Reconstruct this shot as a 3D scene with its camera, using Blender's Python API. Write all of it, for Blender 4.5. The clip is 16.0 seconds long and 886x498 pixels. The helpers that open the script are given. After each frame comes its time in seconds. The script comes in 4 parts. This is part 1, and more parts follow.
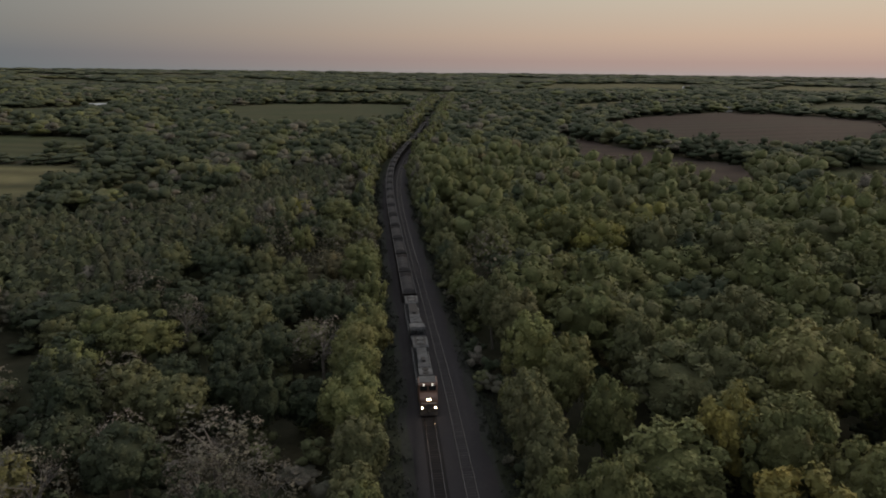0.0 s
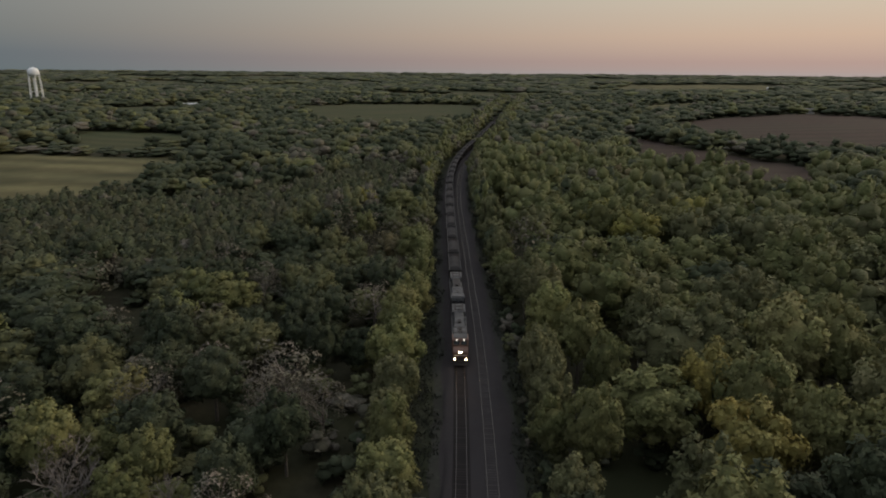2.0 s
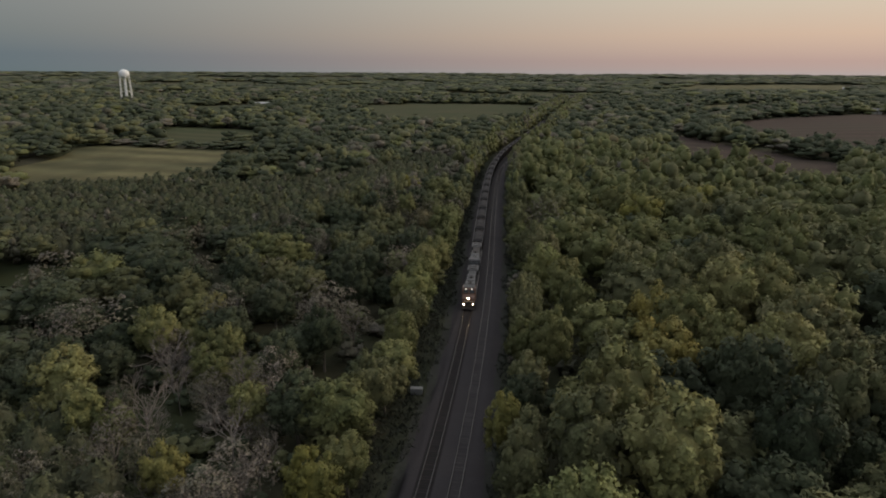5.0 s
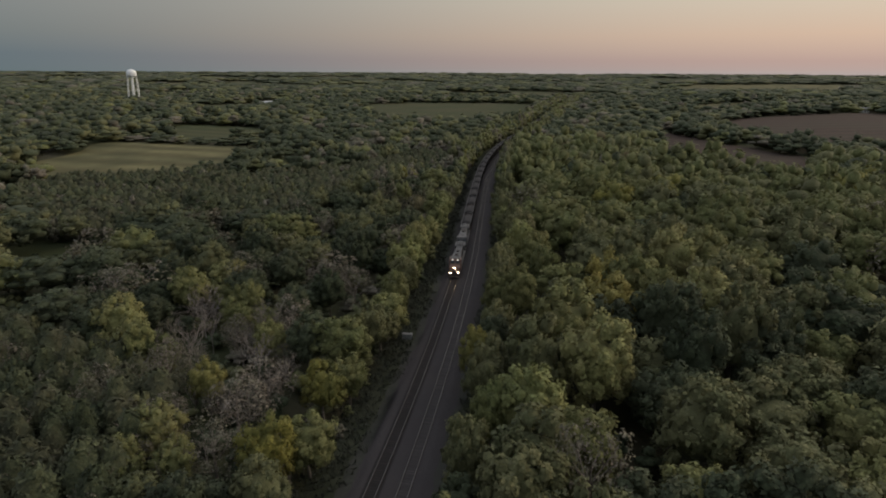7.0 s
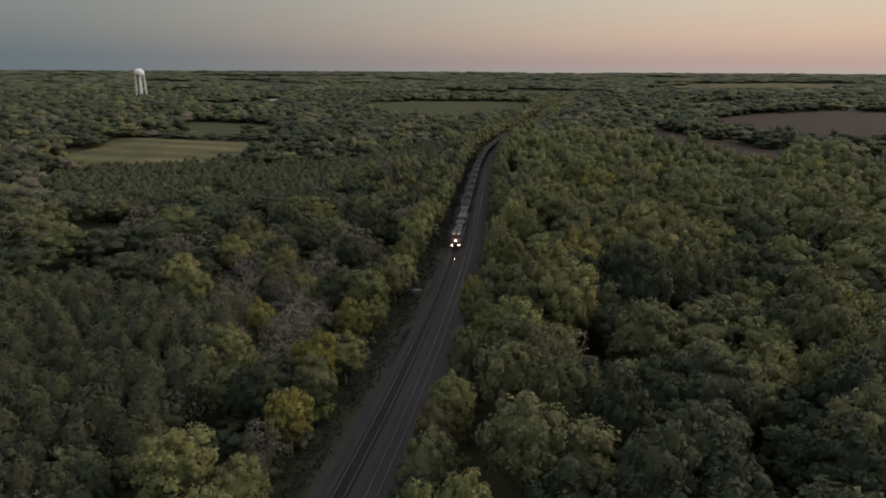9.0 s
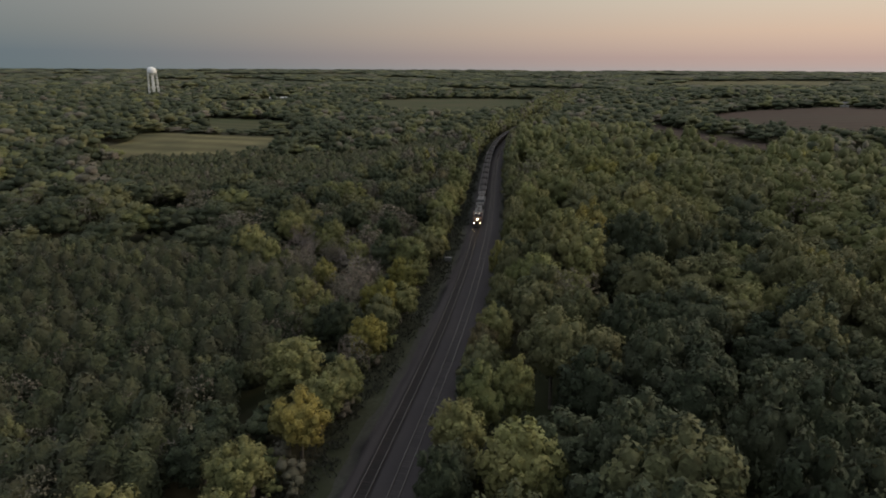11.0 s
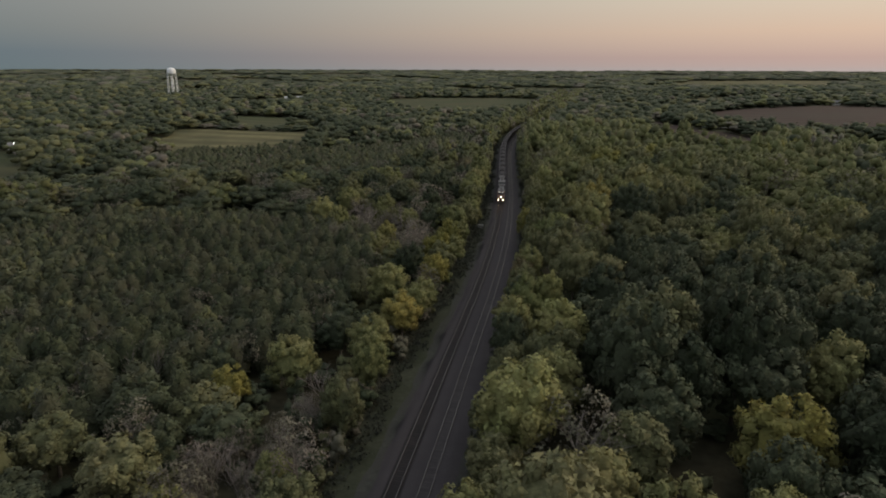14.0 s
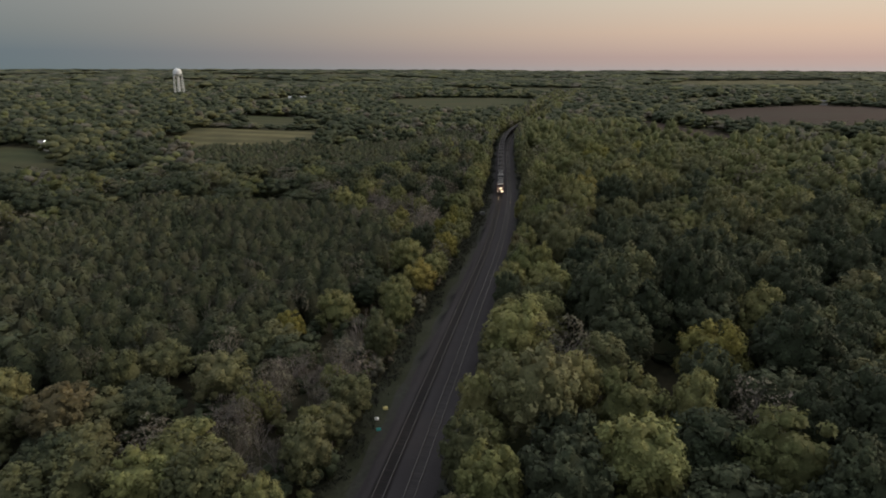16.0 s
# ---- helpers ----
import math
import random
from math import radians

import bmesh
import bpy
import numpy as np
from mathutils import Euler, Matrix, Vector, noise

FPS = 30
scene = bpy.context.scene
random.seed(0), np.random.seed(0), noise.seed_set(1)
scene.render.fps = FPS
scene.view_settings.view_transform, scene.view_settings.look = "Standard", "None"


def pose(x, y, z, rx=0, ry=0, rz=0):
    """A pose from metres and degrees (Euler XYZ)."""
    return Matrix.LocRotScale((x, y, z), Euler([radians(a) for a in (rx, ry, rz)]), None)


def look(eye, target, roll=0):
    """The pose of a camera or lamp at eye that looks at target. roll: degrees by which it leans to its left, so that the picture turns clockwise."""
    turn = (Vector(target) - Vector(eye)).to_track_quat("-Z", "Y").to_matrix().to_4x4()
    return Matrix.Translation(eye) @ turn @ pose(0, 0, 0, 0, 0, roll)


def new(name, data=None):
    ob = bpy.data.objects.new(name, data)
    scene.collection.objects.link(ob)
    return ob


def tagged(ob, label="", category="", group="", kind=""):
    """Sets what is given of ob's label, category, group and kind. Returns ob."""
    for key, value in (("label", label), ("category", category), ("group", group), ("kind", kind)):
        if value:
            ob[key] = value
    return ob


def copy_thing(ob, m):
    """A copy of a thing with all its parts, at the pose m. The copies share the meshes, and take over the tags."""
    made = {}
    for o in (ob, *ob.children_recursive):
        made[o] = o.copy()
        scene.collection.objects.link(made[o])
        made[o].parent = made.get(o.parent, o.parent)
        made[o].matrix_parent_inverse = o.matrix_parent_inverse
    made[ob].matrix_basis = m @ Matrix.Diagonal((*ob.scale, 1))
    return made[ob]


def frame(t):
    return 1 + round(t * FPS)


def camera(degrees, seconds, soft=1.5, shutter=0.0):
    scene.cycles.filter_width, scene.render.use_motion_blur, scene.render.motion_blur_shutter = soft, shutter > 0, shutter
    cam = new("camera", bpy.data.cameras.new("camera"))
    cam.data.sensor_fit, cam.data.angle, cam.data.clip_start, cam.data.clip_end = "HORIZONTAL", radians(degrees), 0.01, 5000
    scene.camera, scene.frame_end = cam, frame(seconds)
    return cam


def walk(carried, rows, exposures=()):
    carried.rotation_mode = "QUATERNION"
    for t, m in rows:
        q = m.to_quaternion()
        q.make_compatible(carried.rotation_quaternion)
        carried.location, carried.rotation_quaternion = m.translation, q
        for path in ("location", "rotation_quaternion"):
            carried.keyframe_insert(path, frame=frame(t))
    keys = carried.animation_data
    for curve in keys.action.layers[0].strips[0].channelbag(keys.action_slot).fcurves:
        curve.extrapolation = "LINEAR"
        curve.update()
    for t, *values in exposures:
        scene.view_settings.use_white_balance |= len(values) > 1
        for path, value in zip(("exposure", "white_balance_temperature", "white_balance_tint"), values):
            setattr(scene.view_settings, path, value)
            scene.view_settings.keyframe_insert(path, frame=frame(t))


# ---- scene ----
cam = camera(70.9, 16.0, soft=1.9)
METRES, EYE, TILT, LEAN, TURN = 198.5, 53.0, 0.76, -4.19, -0.5
ROWS = [
    (0.0, 0.0, 0.0, 0.0, -1.07, -16.86, 3.54),
    (0.5, 0.0071, -0.0225, 0.0001, 0.53, -16.75, 3.6),
    (1.0, 0.0151, -0.0447, -0.0001, 2.27, -16.6, 3.66),
    (1.5, 0.0241, -0.0672, -0.0002, 3.96, -16.46, 3.74),
    (2.0, 0.0336, -0.0896, -0.0003, 5.59, -16.34, 3.78),
    (2.5, 0.0439, -0.1123, -0.0005, 6.98, -16.24, 3.84),
    (3.0, 0.0548, -0.1349, -0.0011, 8.35, -16.1, 3.9),
    (3.5, 0.0664, -0.1578, -0.0014, 9.6, -16.0, 3.93),
    (4.0, 0.0792, -0.1808, -0.0018, 10.81, -15.9, 3.98),
    (6.5, 0.1338, -0.308, -0.0043, 11.51, -15.91, 3.99),
    (7.0, 0.142, -0.3386, -0.0044, 11.5, -15.91, 3.99),
    (7.5, 0.1493, -0.3704, -0.0045, 11.49, -15.92, 3.99),
    (8.0, 0.156, -0.4033, -0.0046, 11.47, -15.93, 4.0),
    (8.5, 0.161, -0.4371, -0.0044, 11.43, -15.95, 4.0),
    (9.0, 0.1633, -0.4715, -0.0038, 11.41, -16.0, 4.0),
    (11.5, 0.1446, -0.6458, 0.0006, 11.38, -16.18, 4.07),
    (12.0, 0.1399, -0.6809, 0.0016, 11.38, -16.17, 4.09),
    (12.5, 0.1365, -0.7162, 0.0025, 11.4, -16.17, 4.1),
    (13.0, 0.1343, -0.7516, 0.0034, 11.43, -16.17, 4.12),
    (13.5, 0.1336, -0.787, 0.0043, 11.45, -16.16, 4.11),
    (14.0, 0.1342, -0.8228, 0.005, 11.48, -16.15, 4.11),
    (14.5, 0.1359, -0.8584, 0.0056, 11.52, -16.15, 4.11),
    (15.0, 0.1386, -0.8942, 0.0063, 11.32, -16.18, 4.12),
    (15.5, 0.1423, -0.9297, 0.0096, 11.23, -16.2, 4.12),
    (16.0, 0.1469, -0.9654, 0.016, 11.26, -16.21, 4.12),
]
walk(cam, [(t, pose(0, 0, EYE, TILT, LEAN, TURN) @ pose(METRES * x, METRES * y, METRES * z, 90 + pitch, roll, yaw)) for t, x, y, z, yaw, pitch, roll in ROWS], exposures=((0.0, -0.19), (3.5, -0.03), (8.0, 0.04), (16.0, 0.12)))

# ---- light ----
world = bpy.data.worlds.new("dusk_sky")
scene.world = world
world.use_nodes = True
wn, wl = world.node_tree.nodes, world.node_tree.links
wn.clear()
sky = wn.new("ShaderNodeTexSky")
sky.sky_type, sky.sun_disc = "NISHITA", False
SUN_AZ = 62.0
sky.sun_elevation, sky.sun_rotation = radians(1.2), radians(SUN_AZ)
sky.altitude, sky.air_density, sky.dust_density, sky.ozone_density = 200, 1.0, 3.5, 1.0
bg, wo = wn.new("ShaderNodeBackground"), wn.new("ShaderNodeOutputWorld")
# after sundown the low sky is hazy: an even afterglow, warm towards the sun and slate blue away from it, lies over the clear-sky model
coord, split = wn.new("ShaderNodeTexCoord"), wn.new("ShaderNodeSeparateXYZ")
wl.new(coord.outputs["Generated"], split.inputs["Vector"])


def srgb(*c):
    return tuple(((v / 255 + 0.055) / 1.055) ** 2.4 if v > 10 else v / 255 / 12.92 for v in c) + (1,)


def sky_ramp(stops):
    r = wn.new("ShaderNodeValToRGB")
    e = r.color_ramp.elements
    while len(e) < len(stops):
        e.new(0.5)
    for k, (z, c) in zip(e, stops):
        k.position, k.color = z ** 0.5, srgb(*c)
    root = wn.new("ShaderNodeMath")
    root.operation, root.use_clamp = "POWER", True
    root.inputs[1].default_value = 0.5
    wl.new(split.outputs["Z"], root.inputs[0])
    wl.new(root.outputs[0], r.inputs["Fac"])
    return r.outputs["Color"]


AWAY = sky_ramp([(0.0, (98, 112, 116)), (0.02, (98, 112, 118)), (0.05, (113, 122, 123)), (0.13, (133, 136, 136)), (0.4, (174, 178, 187)), (1.0, (208, 213, 224))])
TOWARD = sky_ramp([(0.0, (182, 166, 161)), (0.015, (190, 162, 152)), (0.05, (212, 184, 162)), (0.13, (211, 203, 184)), (0.4, (204, 203, 202)), (1.0, (208, 213, 224))])
side = wn.new("ShaderNodeVectorMath")
side.operation = "DOT_PRODUCT"
side.inputs[1].default_value = (math.sin(radians(SUN_AZ)), math.cos(radians(SUN_AZ)), 0)
wl.new(coord.outputs["Generated"], side.inputs[0])
span = wn.new("ShaderNodeMapRange")
span.interpolation_type = "SMOOTHSTEP"
span.inputs["From Min"].default_value, span.inputs["From Max"].default_value = -0.45, 0.98
wl.new(side.outputs["Value"], span.inputs["Value"])
glow = wn.new("ShaderNodeMix")
glow.data_type = "RGBA"
wl.new(span.outputs["Result"], glow.inputs["Factor"])
wl.new(AWAY, glow.inputs[6])
wl.new(TOWARD, glow.inputs[7])
scaled = wn.new("ShaderNodeVectorMath")
scaled.operation = "SCALE"
scaled.inputs["Scale"].default_value = 0.015
wl.new(sky.outputs["Color"], scaled.inputs[0])
both = wn.new("ShaderNodeVectorMath")
both.operation = "ADD"
wl.new(scaled.outputs["Vector"], both.inputs[0])
wl.new(glow.outputs[2], both.inputs[1])
bg.inputs["Strength"].default_value = 1.0
wl.new(both.outputs["Vector"], bg.inputs["Color"])
wl.new(bg.outputs["Background"], wo.inputs["Surface"])

sun = new("sun", bpy.data.lights.new("sun", "SUN"))
sun.data.energy, sun.data.angle, sun.data.color = 2.1, radians(45), (1.0, 0.82, 0.62)
a = radians(SUN_AZ)
sun.matrix_world = look((math.sin(a) * 100, math.cos(a) * 100, 42), (0, 0, 0))


# ---- materials ----
def material(name, colour, other=None, scale=1.0, detail=6.0, rough=0.9, metal=0.0, bump=0.0, bump_scale=8.0, island=0.0, per_object=0.0, coarse=None, coarse_scale=0.05, translucent=0.0, spec=0.3, bump_depth=0.05, bands=0.0):
    """A surface whose colour wanders between two tones at two scales, with fine relief."""
    m = bpy.data.materials.new(name)
    m.use_nodes = True
    n, l = m.node_tree.nodes, m.node_tree.links
    b = n["Principled BSDF"]
    b.inputs["Roughness"].default_value, b.inputs["Metallic"].default_value = rough, metal
    b.inputs["Specular IOR Level"].default_value = spec
    geo = n.new("ShaderNodeNewGeometry")
    fine = n.new("ShaderNodeTexNoise")
    fine.inputs["Scale"].default_value, fine.inputs["Detail"].default_value = scale, detail
    l.new(geo.outputs["Position"], fine.inputs["Vector"])
    ramp = n.new("ShaderNodeValToRGB")
    ramp.color_ramp.elements[0].position, ramp.color_ramp.elements[1].position = 0.32, 0.68
    ramp.color_ramp.elements[0].color = (*colour, 1)
    ramp.color_ramp.elements[1].color = (*(other or colour), 1)
    l.new(fine.outputs["Fac"], ramp.inputs["Fac"])
    out = ramp.outputs["Color"]
    if coarse:
        big = n.new("ShaderNodeTexNoise")
        big.inputs["Scale"].default_value, big.inputs["Detail"].default_value = coarse_scale, 3
        l.new(geo.outputs["Position"], big.inputs["Vector"])
        r2 = n.new("ShaderNodeValToRGB")
        r2.color_ramp.elements[0].position, r2.color_ramp.elements[1].position = 0.42, 0.62
        l.new(big.outputs["Fac"], r2.inputs["Fac"])
        mix = n.new("ShaderNodeMix")
        mix.data_type = "RGBA"
        l.new(r2.outputs["Color"], mix.inputs["Factor"])
        l.new(out, mix.inputs[6])
        mix.inputs[7].default_value = (*coarse, 1)
        out = mix.outputs[2]
    if bands:
        wave = n.new("ShaderNodeTexWave")
        wave.wave_type = "RINGS"
        wave.inputs["Scale"].default_value, wave.inputs["Distortion"].default_value, wave.inputs["Detail"].default_value, wave.inputs["Detail Scale"].default_value = 0.011, 9.0, 2.0, 0.4
        l.new(geo.outputs["Position"], wave.inputs["Vector"])
        lift = n.new("ShaderNodeMapRange")
        lift.inputs["To Min"].default_value, lift.inputs["To Max"].default_value = 1 - bands, 1 + bands
        l.new(wave.outputs["Fac"], lift.inputs["Value"])
        swathe = n.new("ShaderNodeHueSaturation")
        l.new(lift.outputs["Result"], swathe.inputs["Value"])
        l.new(out, swathe.inputs["Color"])
        out = swathe.outputs["Color"]
    for amount, source in ((island, "island"), (per_object, "object")):
        if not amount:
            continue
        hsv = n.new("ShaderNodeHueSaturation")
        rng = n.new("ShaderNodeMapRange")
        rng.inputs["To Min"].default_value, rng.inputs["To Max"].default_value = 1 - amount, 1 + amount
        if source == "island":
            l.new(geo.outputs["Random Per Island"], rng.inputs["Value"])
        else:
            l.new(n.new("ShaderNodeObjectInfo").outputs["Random"], rng.inputs["Value"])
            hue = n.new("ShaderNodeMapRange")
            hue.inputs["To Min"].default_value, hue.inputs["To Max"].default_value = 0.5 + amount * 0.05, 0.5 - amount * 0.06
            l.new(rng.inputs["Value"].links[0].from_socket, hue.inputs["Value"])
            l.new(hue.outputs["Result"], hsv.inputs["Hue"])
        l.new(rng.outputs["Result"], hsv.inputs["Value"])
        l.new(out, hsv.inputs["Color"])
        out = hsv.outputs["Color"]
    l.new(out, b.inputs["Base Color"])
    if bump:
        bn = n.new("ShaderNodeBump")
        bt = n.new("ShaderNodeTexNoise")
        bt.inputs["Scale"].default_value, bt.inputs["Detail"].default_value = bump_scale, 8
        l.new(geo.outputs["Position"], bt.inputs["Vector"])
        l.new(bt.outputs["Fac"], bn.inputs["Height"])
        bn.inputs["Strength"].default_value, bn.inputs["Distance"].default_value = bump, bump_depth
        l.new(bn.outputs["Normal"], b.inputs["Normal"])
    if translucent:
        t = n.new("ShaderNodeBsdfTranslucent")
        l.new(out, t.inputs["Color"])
        add = n.new("ShaderNodeMixShader")
        add.inputs["Fac"].default_value = translucent
        l.new(b.outputs["BSDF"], add.inputs[1])
        l.new(t.outputs["BSDF"], add.inputs[2])
        l.new(add.outputs["Shader"], n["Material Output"].inputs["Surface"])
    return m


def glowing(name, colour, strength):
    m = bpy.data.materials.new(name)
    m.use_nodes = True
    b = m.node_tree.nodes["Principled BSDF"]
    b.inputs["Base Color"].default_value = (*colour, 1)
    b.inputs["Emission Color"].default_value = (*colour, 1)
    b.inputs["Emission Strength"].default_value = strength
    return m


def foliage(name, colour, other, coarse):
    """Leaves: waxy; a faint pale sheen mimics haze where the eye grazes them."""
    tone = lambda c, k: (c[0] * k * 0.995, c[1] * k, c[2] * k * 1.14)
    # the noise's darker tone also imitates shaded gaps among the leaves
    m = material(name, tone(colour, 0.70), tone(other, 1.08), scale=1.9, detail=4, rough=0.8, island=0.2, per_object=0.24, coarse=tone(coarse, 0.96), coarse_scale=0.12, translucent=0.2, spec=0.10, bump=0.7, bump_scale=2.6, bump_depth=0.35)
    skin = m.node_tree.nodes["Principled BSDF"]
    skin.inputs["Sheen Weight"].default_value, skin.inputs["Sheen Roughness"].default_value = 0.045, 0.5
    skin.inputs["Sheen Tint"].default_value = (0.80, 0.84, 0.80, 1)
    return m


LEAF = {
    "green": foliage("green_leaves", (0.122, 0.130, 0.056), (0.156, 0.163, 0.070), (0.146, 0.146, 0.064)),
    "dark": foliage("dark_leaves", (0.056, 0.071, 0.036), (0.077, 0.094, 0.046), (0.066, 0.077, 0.040)),
    "olive": foliage("olive_leaves", (0.166, 0.178, 0.066), (0.206, 0.216, 0.078), (0.186, 0.182, 0.068)),
    "lime": foliage("bright_leaves", (0.171, 0.193, 0.068), (0.209, 0.229, 0.081), (0.209, 0.209, 0.072)),
    "yellow": foliage("yellowing_leaves", (0.236, 0.212, 0.054), (0.280, 0.244, 0.058), (0.196, 0.190, 0.058)),
    "rust": foliage("rust_leaves", (0.178, 0.141, 0.069), (0.208, 0.160, 0.071), (0.152, 0.136, 0.069)),
    "brown": foliage("thinning_brown_leaves", (0.165, 0.146, 0.104), (0.214, 0.188, 0.134), (0.152, 0.146, 0.090)),
    "weeds": foliage("rank_weeds", (0.050, 0.056, 0.036), (0.074, 0.078, 0.050), (0.058, 0.060, 0.042)),
    "cedar": foliage("cedar_needles", (0.052, 0.065, 0.032), (0.080, 0.092, 0.043), (0.070, 0.073, 0.039)),
}
BARK = material("bark", (0.10, 0.085, 0.07), (0.17, 0.15, 0.125), scale=5, bump=0.4)
PALE_BARK = material("pale_twigs", (0.150, 0.132, 0.118), (0.215, 0.192, 0.172), scale=4, island=0.25)
SOIL = material("forest_floor", (0.034, 0.033, 0.021), (0.056, 0.051, 0.032), scale=0.6, bump=0.5, bump_scale=2.5, coarse=(0.035, 0.042, 0.020), coarse_scale=0.02, spec=0.06)
GRAVEL = material("ballast_gravel", (0.041, 0.037, 0.037), (0.066, 0.060, 0.059), scale=7, detail=10, bump=0.6, bump_scale=16, coarse=(0.050, 0.045, 0.045), coarse_scale=0.25, spec=0.06)
VERGE = material("weedy_verge", (0.036, 0.040, 0.026), (0.058, 0.060, 0.040), scale=1.6, detail=8, bump=0.5, bump_scale=5, coarse=(0.032, 0.037, 0.022), coarse_scale=0.12, spec=0.06)
WEEDY = material("gravel_with_weeds", (0.040, 0.042, 0.034), (0.060, 0.060, 0.050), scale=1.3, detail=8, bump=0.5, bump_scale=8, coarse=(0.048, 0.047, 0.041), coarse_scale=0.3, spec=0.06)
DARK_BALLAST = material("oily_ballast", (0.010, 0.009, 0.009), (0.020, 0.017, 0.016), scale=5, detail=9, bump=0.6, bump_scale=14)
TIE = material("weathered_sleeper", (0.030, 0.027, 0.025), (0.056, 0.051, 0.047), scale=4, bump=0.4, bump_scale=20, per_object=0.35, island=0.3)
TIE_DARK = material("oily_sleeper", (0.016, 0.013, 0.012), (0.030, 0.025, 0.022), scale=4, bump=0.4, bump_scale=20, per_object=0.3, island=0.3)
RAIL_DULL = material("dull_rail_steel", (0.13, 0.12, 0.114), (0.19, 0.178, 0.168), scale=2, rough=0.22, metal=0.9)
RAIL = material("rail_steel", (0.12, 0.112, 0.108), (0.17, 0.16, 0.155), scale=2, rough=0.22, metal=1.0)
RAIL_SIDE = material("rusty_rail", (0.045, 0.034, 0.028), (0.065, 0.048, 0.038), scale=6, rough=0.8)


# ---- mesh helpers ----
def mesh_of(name, verts, faces, mat=None, smooth=False, normals=None):
    """A mesh from arrays; triangle arrays take the quick way; foliage brings rounded normals of its own."""
    me = bpy.data.meshes.new(name)
    if isinstance(faces, np.ndarray):
        v, f = np.asarray(verts, dtype=np.float32), faces.astype(np.int32)
        me.vertices.add(len(v))
        me.vertices.foreach_set("co", v.ravel())
        me.loops.add(f.size)
        me.loops.foreach_set("vertex_index", f.ravel())
        me.polygons.add(len(f))
        me.polygons.foreach_set("loop_start", np.arange(0, f.size, f.shape[1], dtype=np.int32))
        me.update(calc_edges=True)
    else:
        me.from_pydata([tuple(p) for p in verts], [], faces)
        me.update()
    if mat:
        me.materials.append(mat)
    if smooth:
        me.polygons.foreach_set("use_smooth", np.ones(len(me.polygons), dtype=bool))
    if normals is not None:
        me.normals_split_custom_set_from_vertices(normals)
    return me


def part(name, geo, mat, parent=None, label=""):
    """One mesh object, out of a bmesh or a mesh, under a thing or a part."""
    if isinstance(geo, bmesh.types.BMesh):
        me = bpy.data.meshes.new(name)
        geo.to_mesh(me)
        geo.free()
        geo = me
    if mat and not geo.materials:
        geo.materials.append(mat)
    ob = new(name, geo)
    ob.parent = parent
    return tagged(ob, label)


def thing(name, label, category, group="", kind="", at=None):
    ob = tagged(new(name), label, category, group, kind)
    ob.empty_display_size = 0.2
    if at is not None:
        ob.matrix_basis = at
    return ob


def box(x0, x1, y0, y1, z0, z1, bevel=0.0, bm=None):
    bm = bm or bmesh.new()
    r = bmesh.ops.create_cube(bm, size=1, matrix=Matrix.LocRotScale(((x0 + x1) / 2, (y0 + y1) / 2, (z0 + z1) / 2), None, (x1 - x0, y1 - y0, z1 - z0)))
    if bevel:
        edges = list({e for v in r["verts"] for e in v.link_edges})
        bmesh.ops.bevel(bm, geom=edges, offset=bevel, segments=2, affect="EDGES", profile=0.6)
    return bm


def rod(p, q, r, sides=8, r2=None, bm=None):
    bm = bm or bmesh.new()
    p, q = Vector(p), Vector(q)
    m = Matrix.Translation((p + q) / 2) @ (q - p).to_track_quat("Z", "Y").to_matrix().to_4x4()
    bmesh.ops.create_cone(bm, cap_ends=True, segments=sides, radius1=r, radius2=r if r2 is None else r2, depth=(q - p).length, matrix=m)
    return bm


# ---- the railway's line ----
LINE_Y = np.array([-260, -60, 0, 45, 95, 142, 190, 246, 300, 354, 392, 434, 487, 620, 770, 1128, 1386, 2200.0])
LINE_X = np.array([5.3, 5.35, 5.2, 3.5, 0.1, -4.3, -9.0, -14.0, -17.2, -17.6, -16.0, -13.0, -8.6, -1.0, 6.0, 28.5, 52.0, 150.0])
_slope = np.gradient(LINE_X, LINE_Y)
SPACING = 4.2


def line_x(y):
    """The main track's centre at y: a smooth curve through the stations."""
    y = np.asarray(y, dtype=float)
    i = np.clip(np.searchsorted(LINE_Y, y) - 1, 0, len(LINE_Y) - 2)
    h = LINE_Y[i + 1] - LINE_Y[i]
    s = (y - LINE_Y[i]) / h
    return ((1 + 2 * s) * (1 - s) ** 2 * LINE_X[i] + s * (1 - s) ** 2 * h * _slope[i] + s * s * (3 - 2 * s) * LINE_X[i + 1] + s * s * (s - 1) * h * _slope[i + 1])


def line_turn(y):
    return math.atan2(float(line_x(y + 1) - line_x(y - 1)), 2.0)


def on_line(y, off, z=0.0):
    """A place beside the main track: off metres to the east of its centre, square to it."""
    a = line_turn(y)
    return Vector((float(line_x(y)) + off * math.cos(a), y - off * math.sin(a), z))


def sweep(stations, profile, closed=False):
    """A strip along the line with the given cross profile of (off, z)."""
    verts, faces, k = [], [], len(profile)
    for y in stations:
        verts += [on_line(y, o, z) for o, z in profile]
    for i in range(len(stations) - 1):
        for j in range(k if closed else k - 1):
            a, b = i * k + j, i * k + (j + 1) % k
            faces.append((a, b, b + k, a + k))
    return verts, faces


GROUND = -0.9
FAR_RISE = 21.0


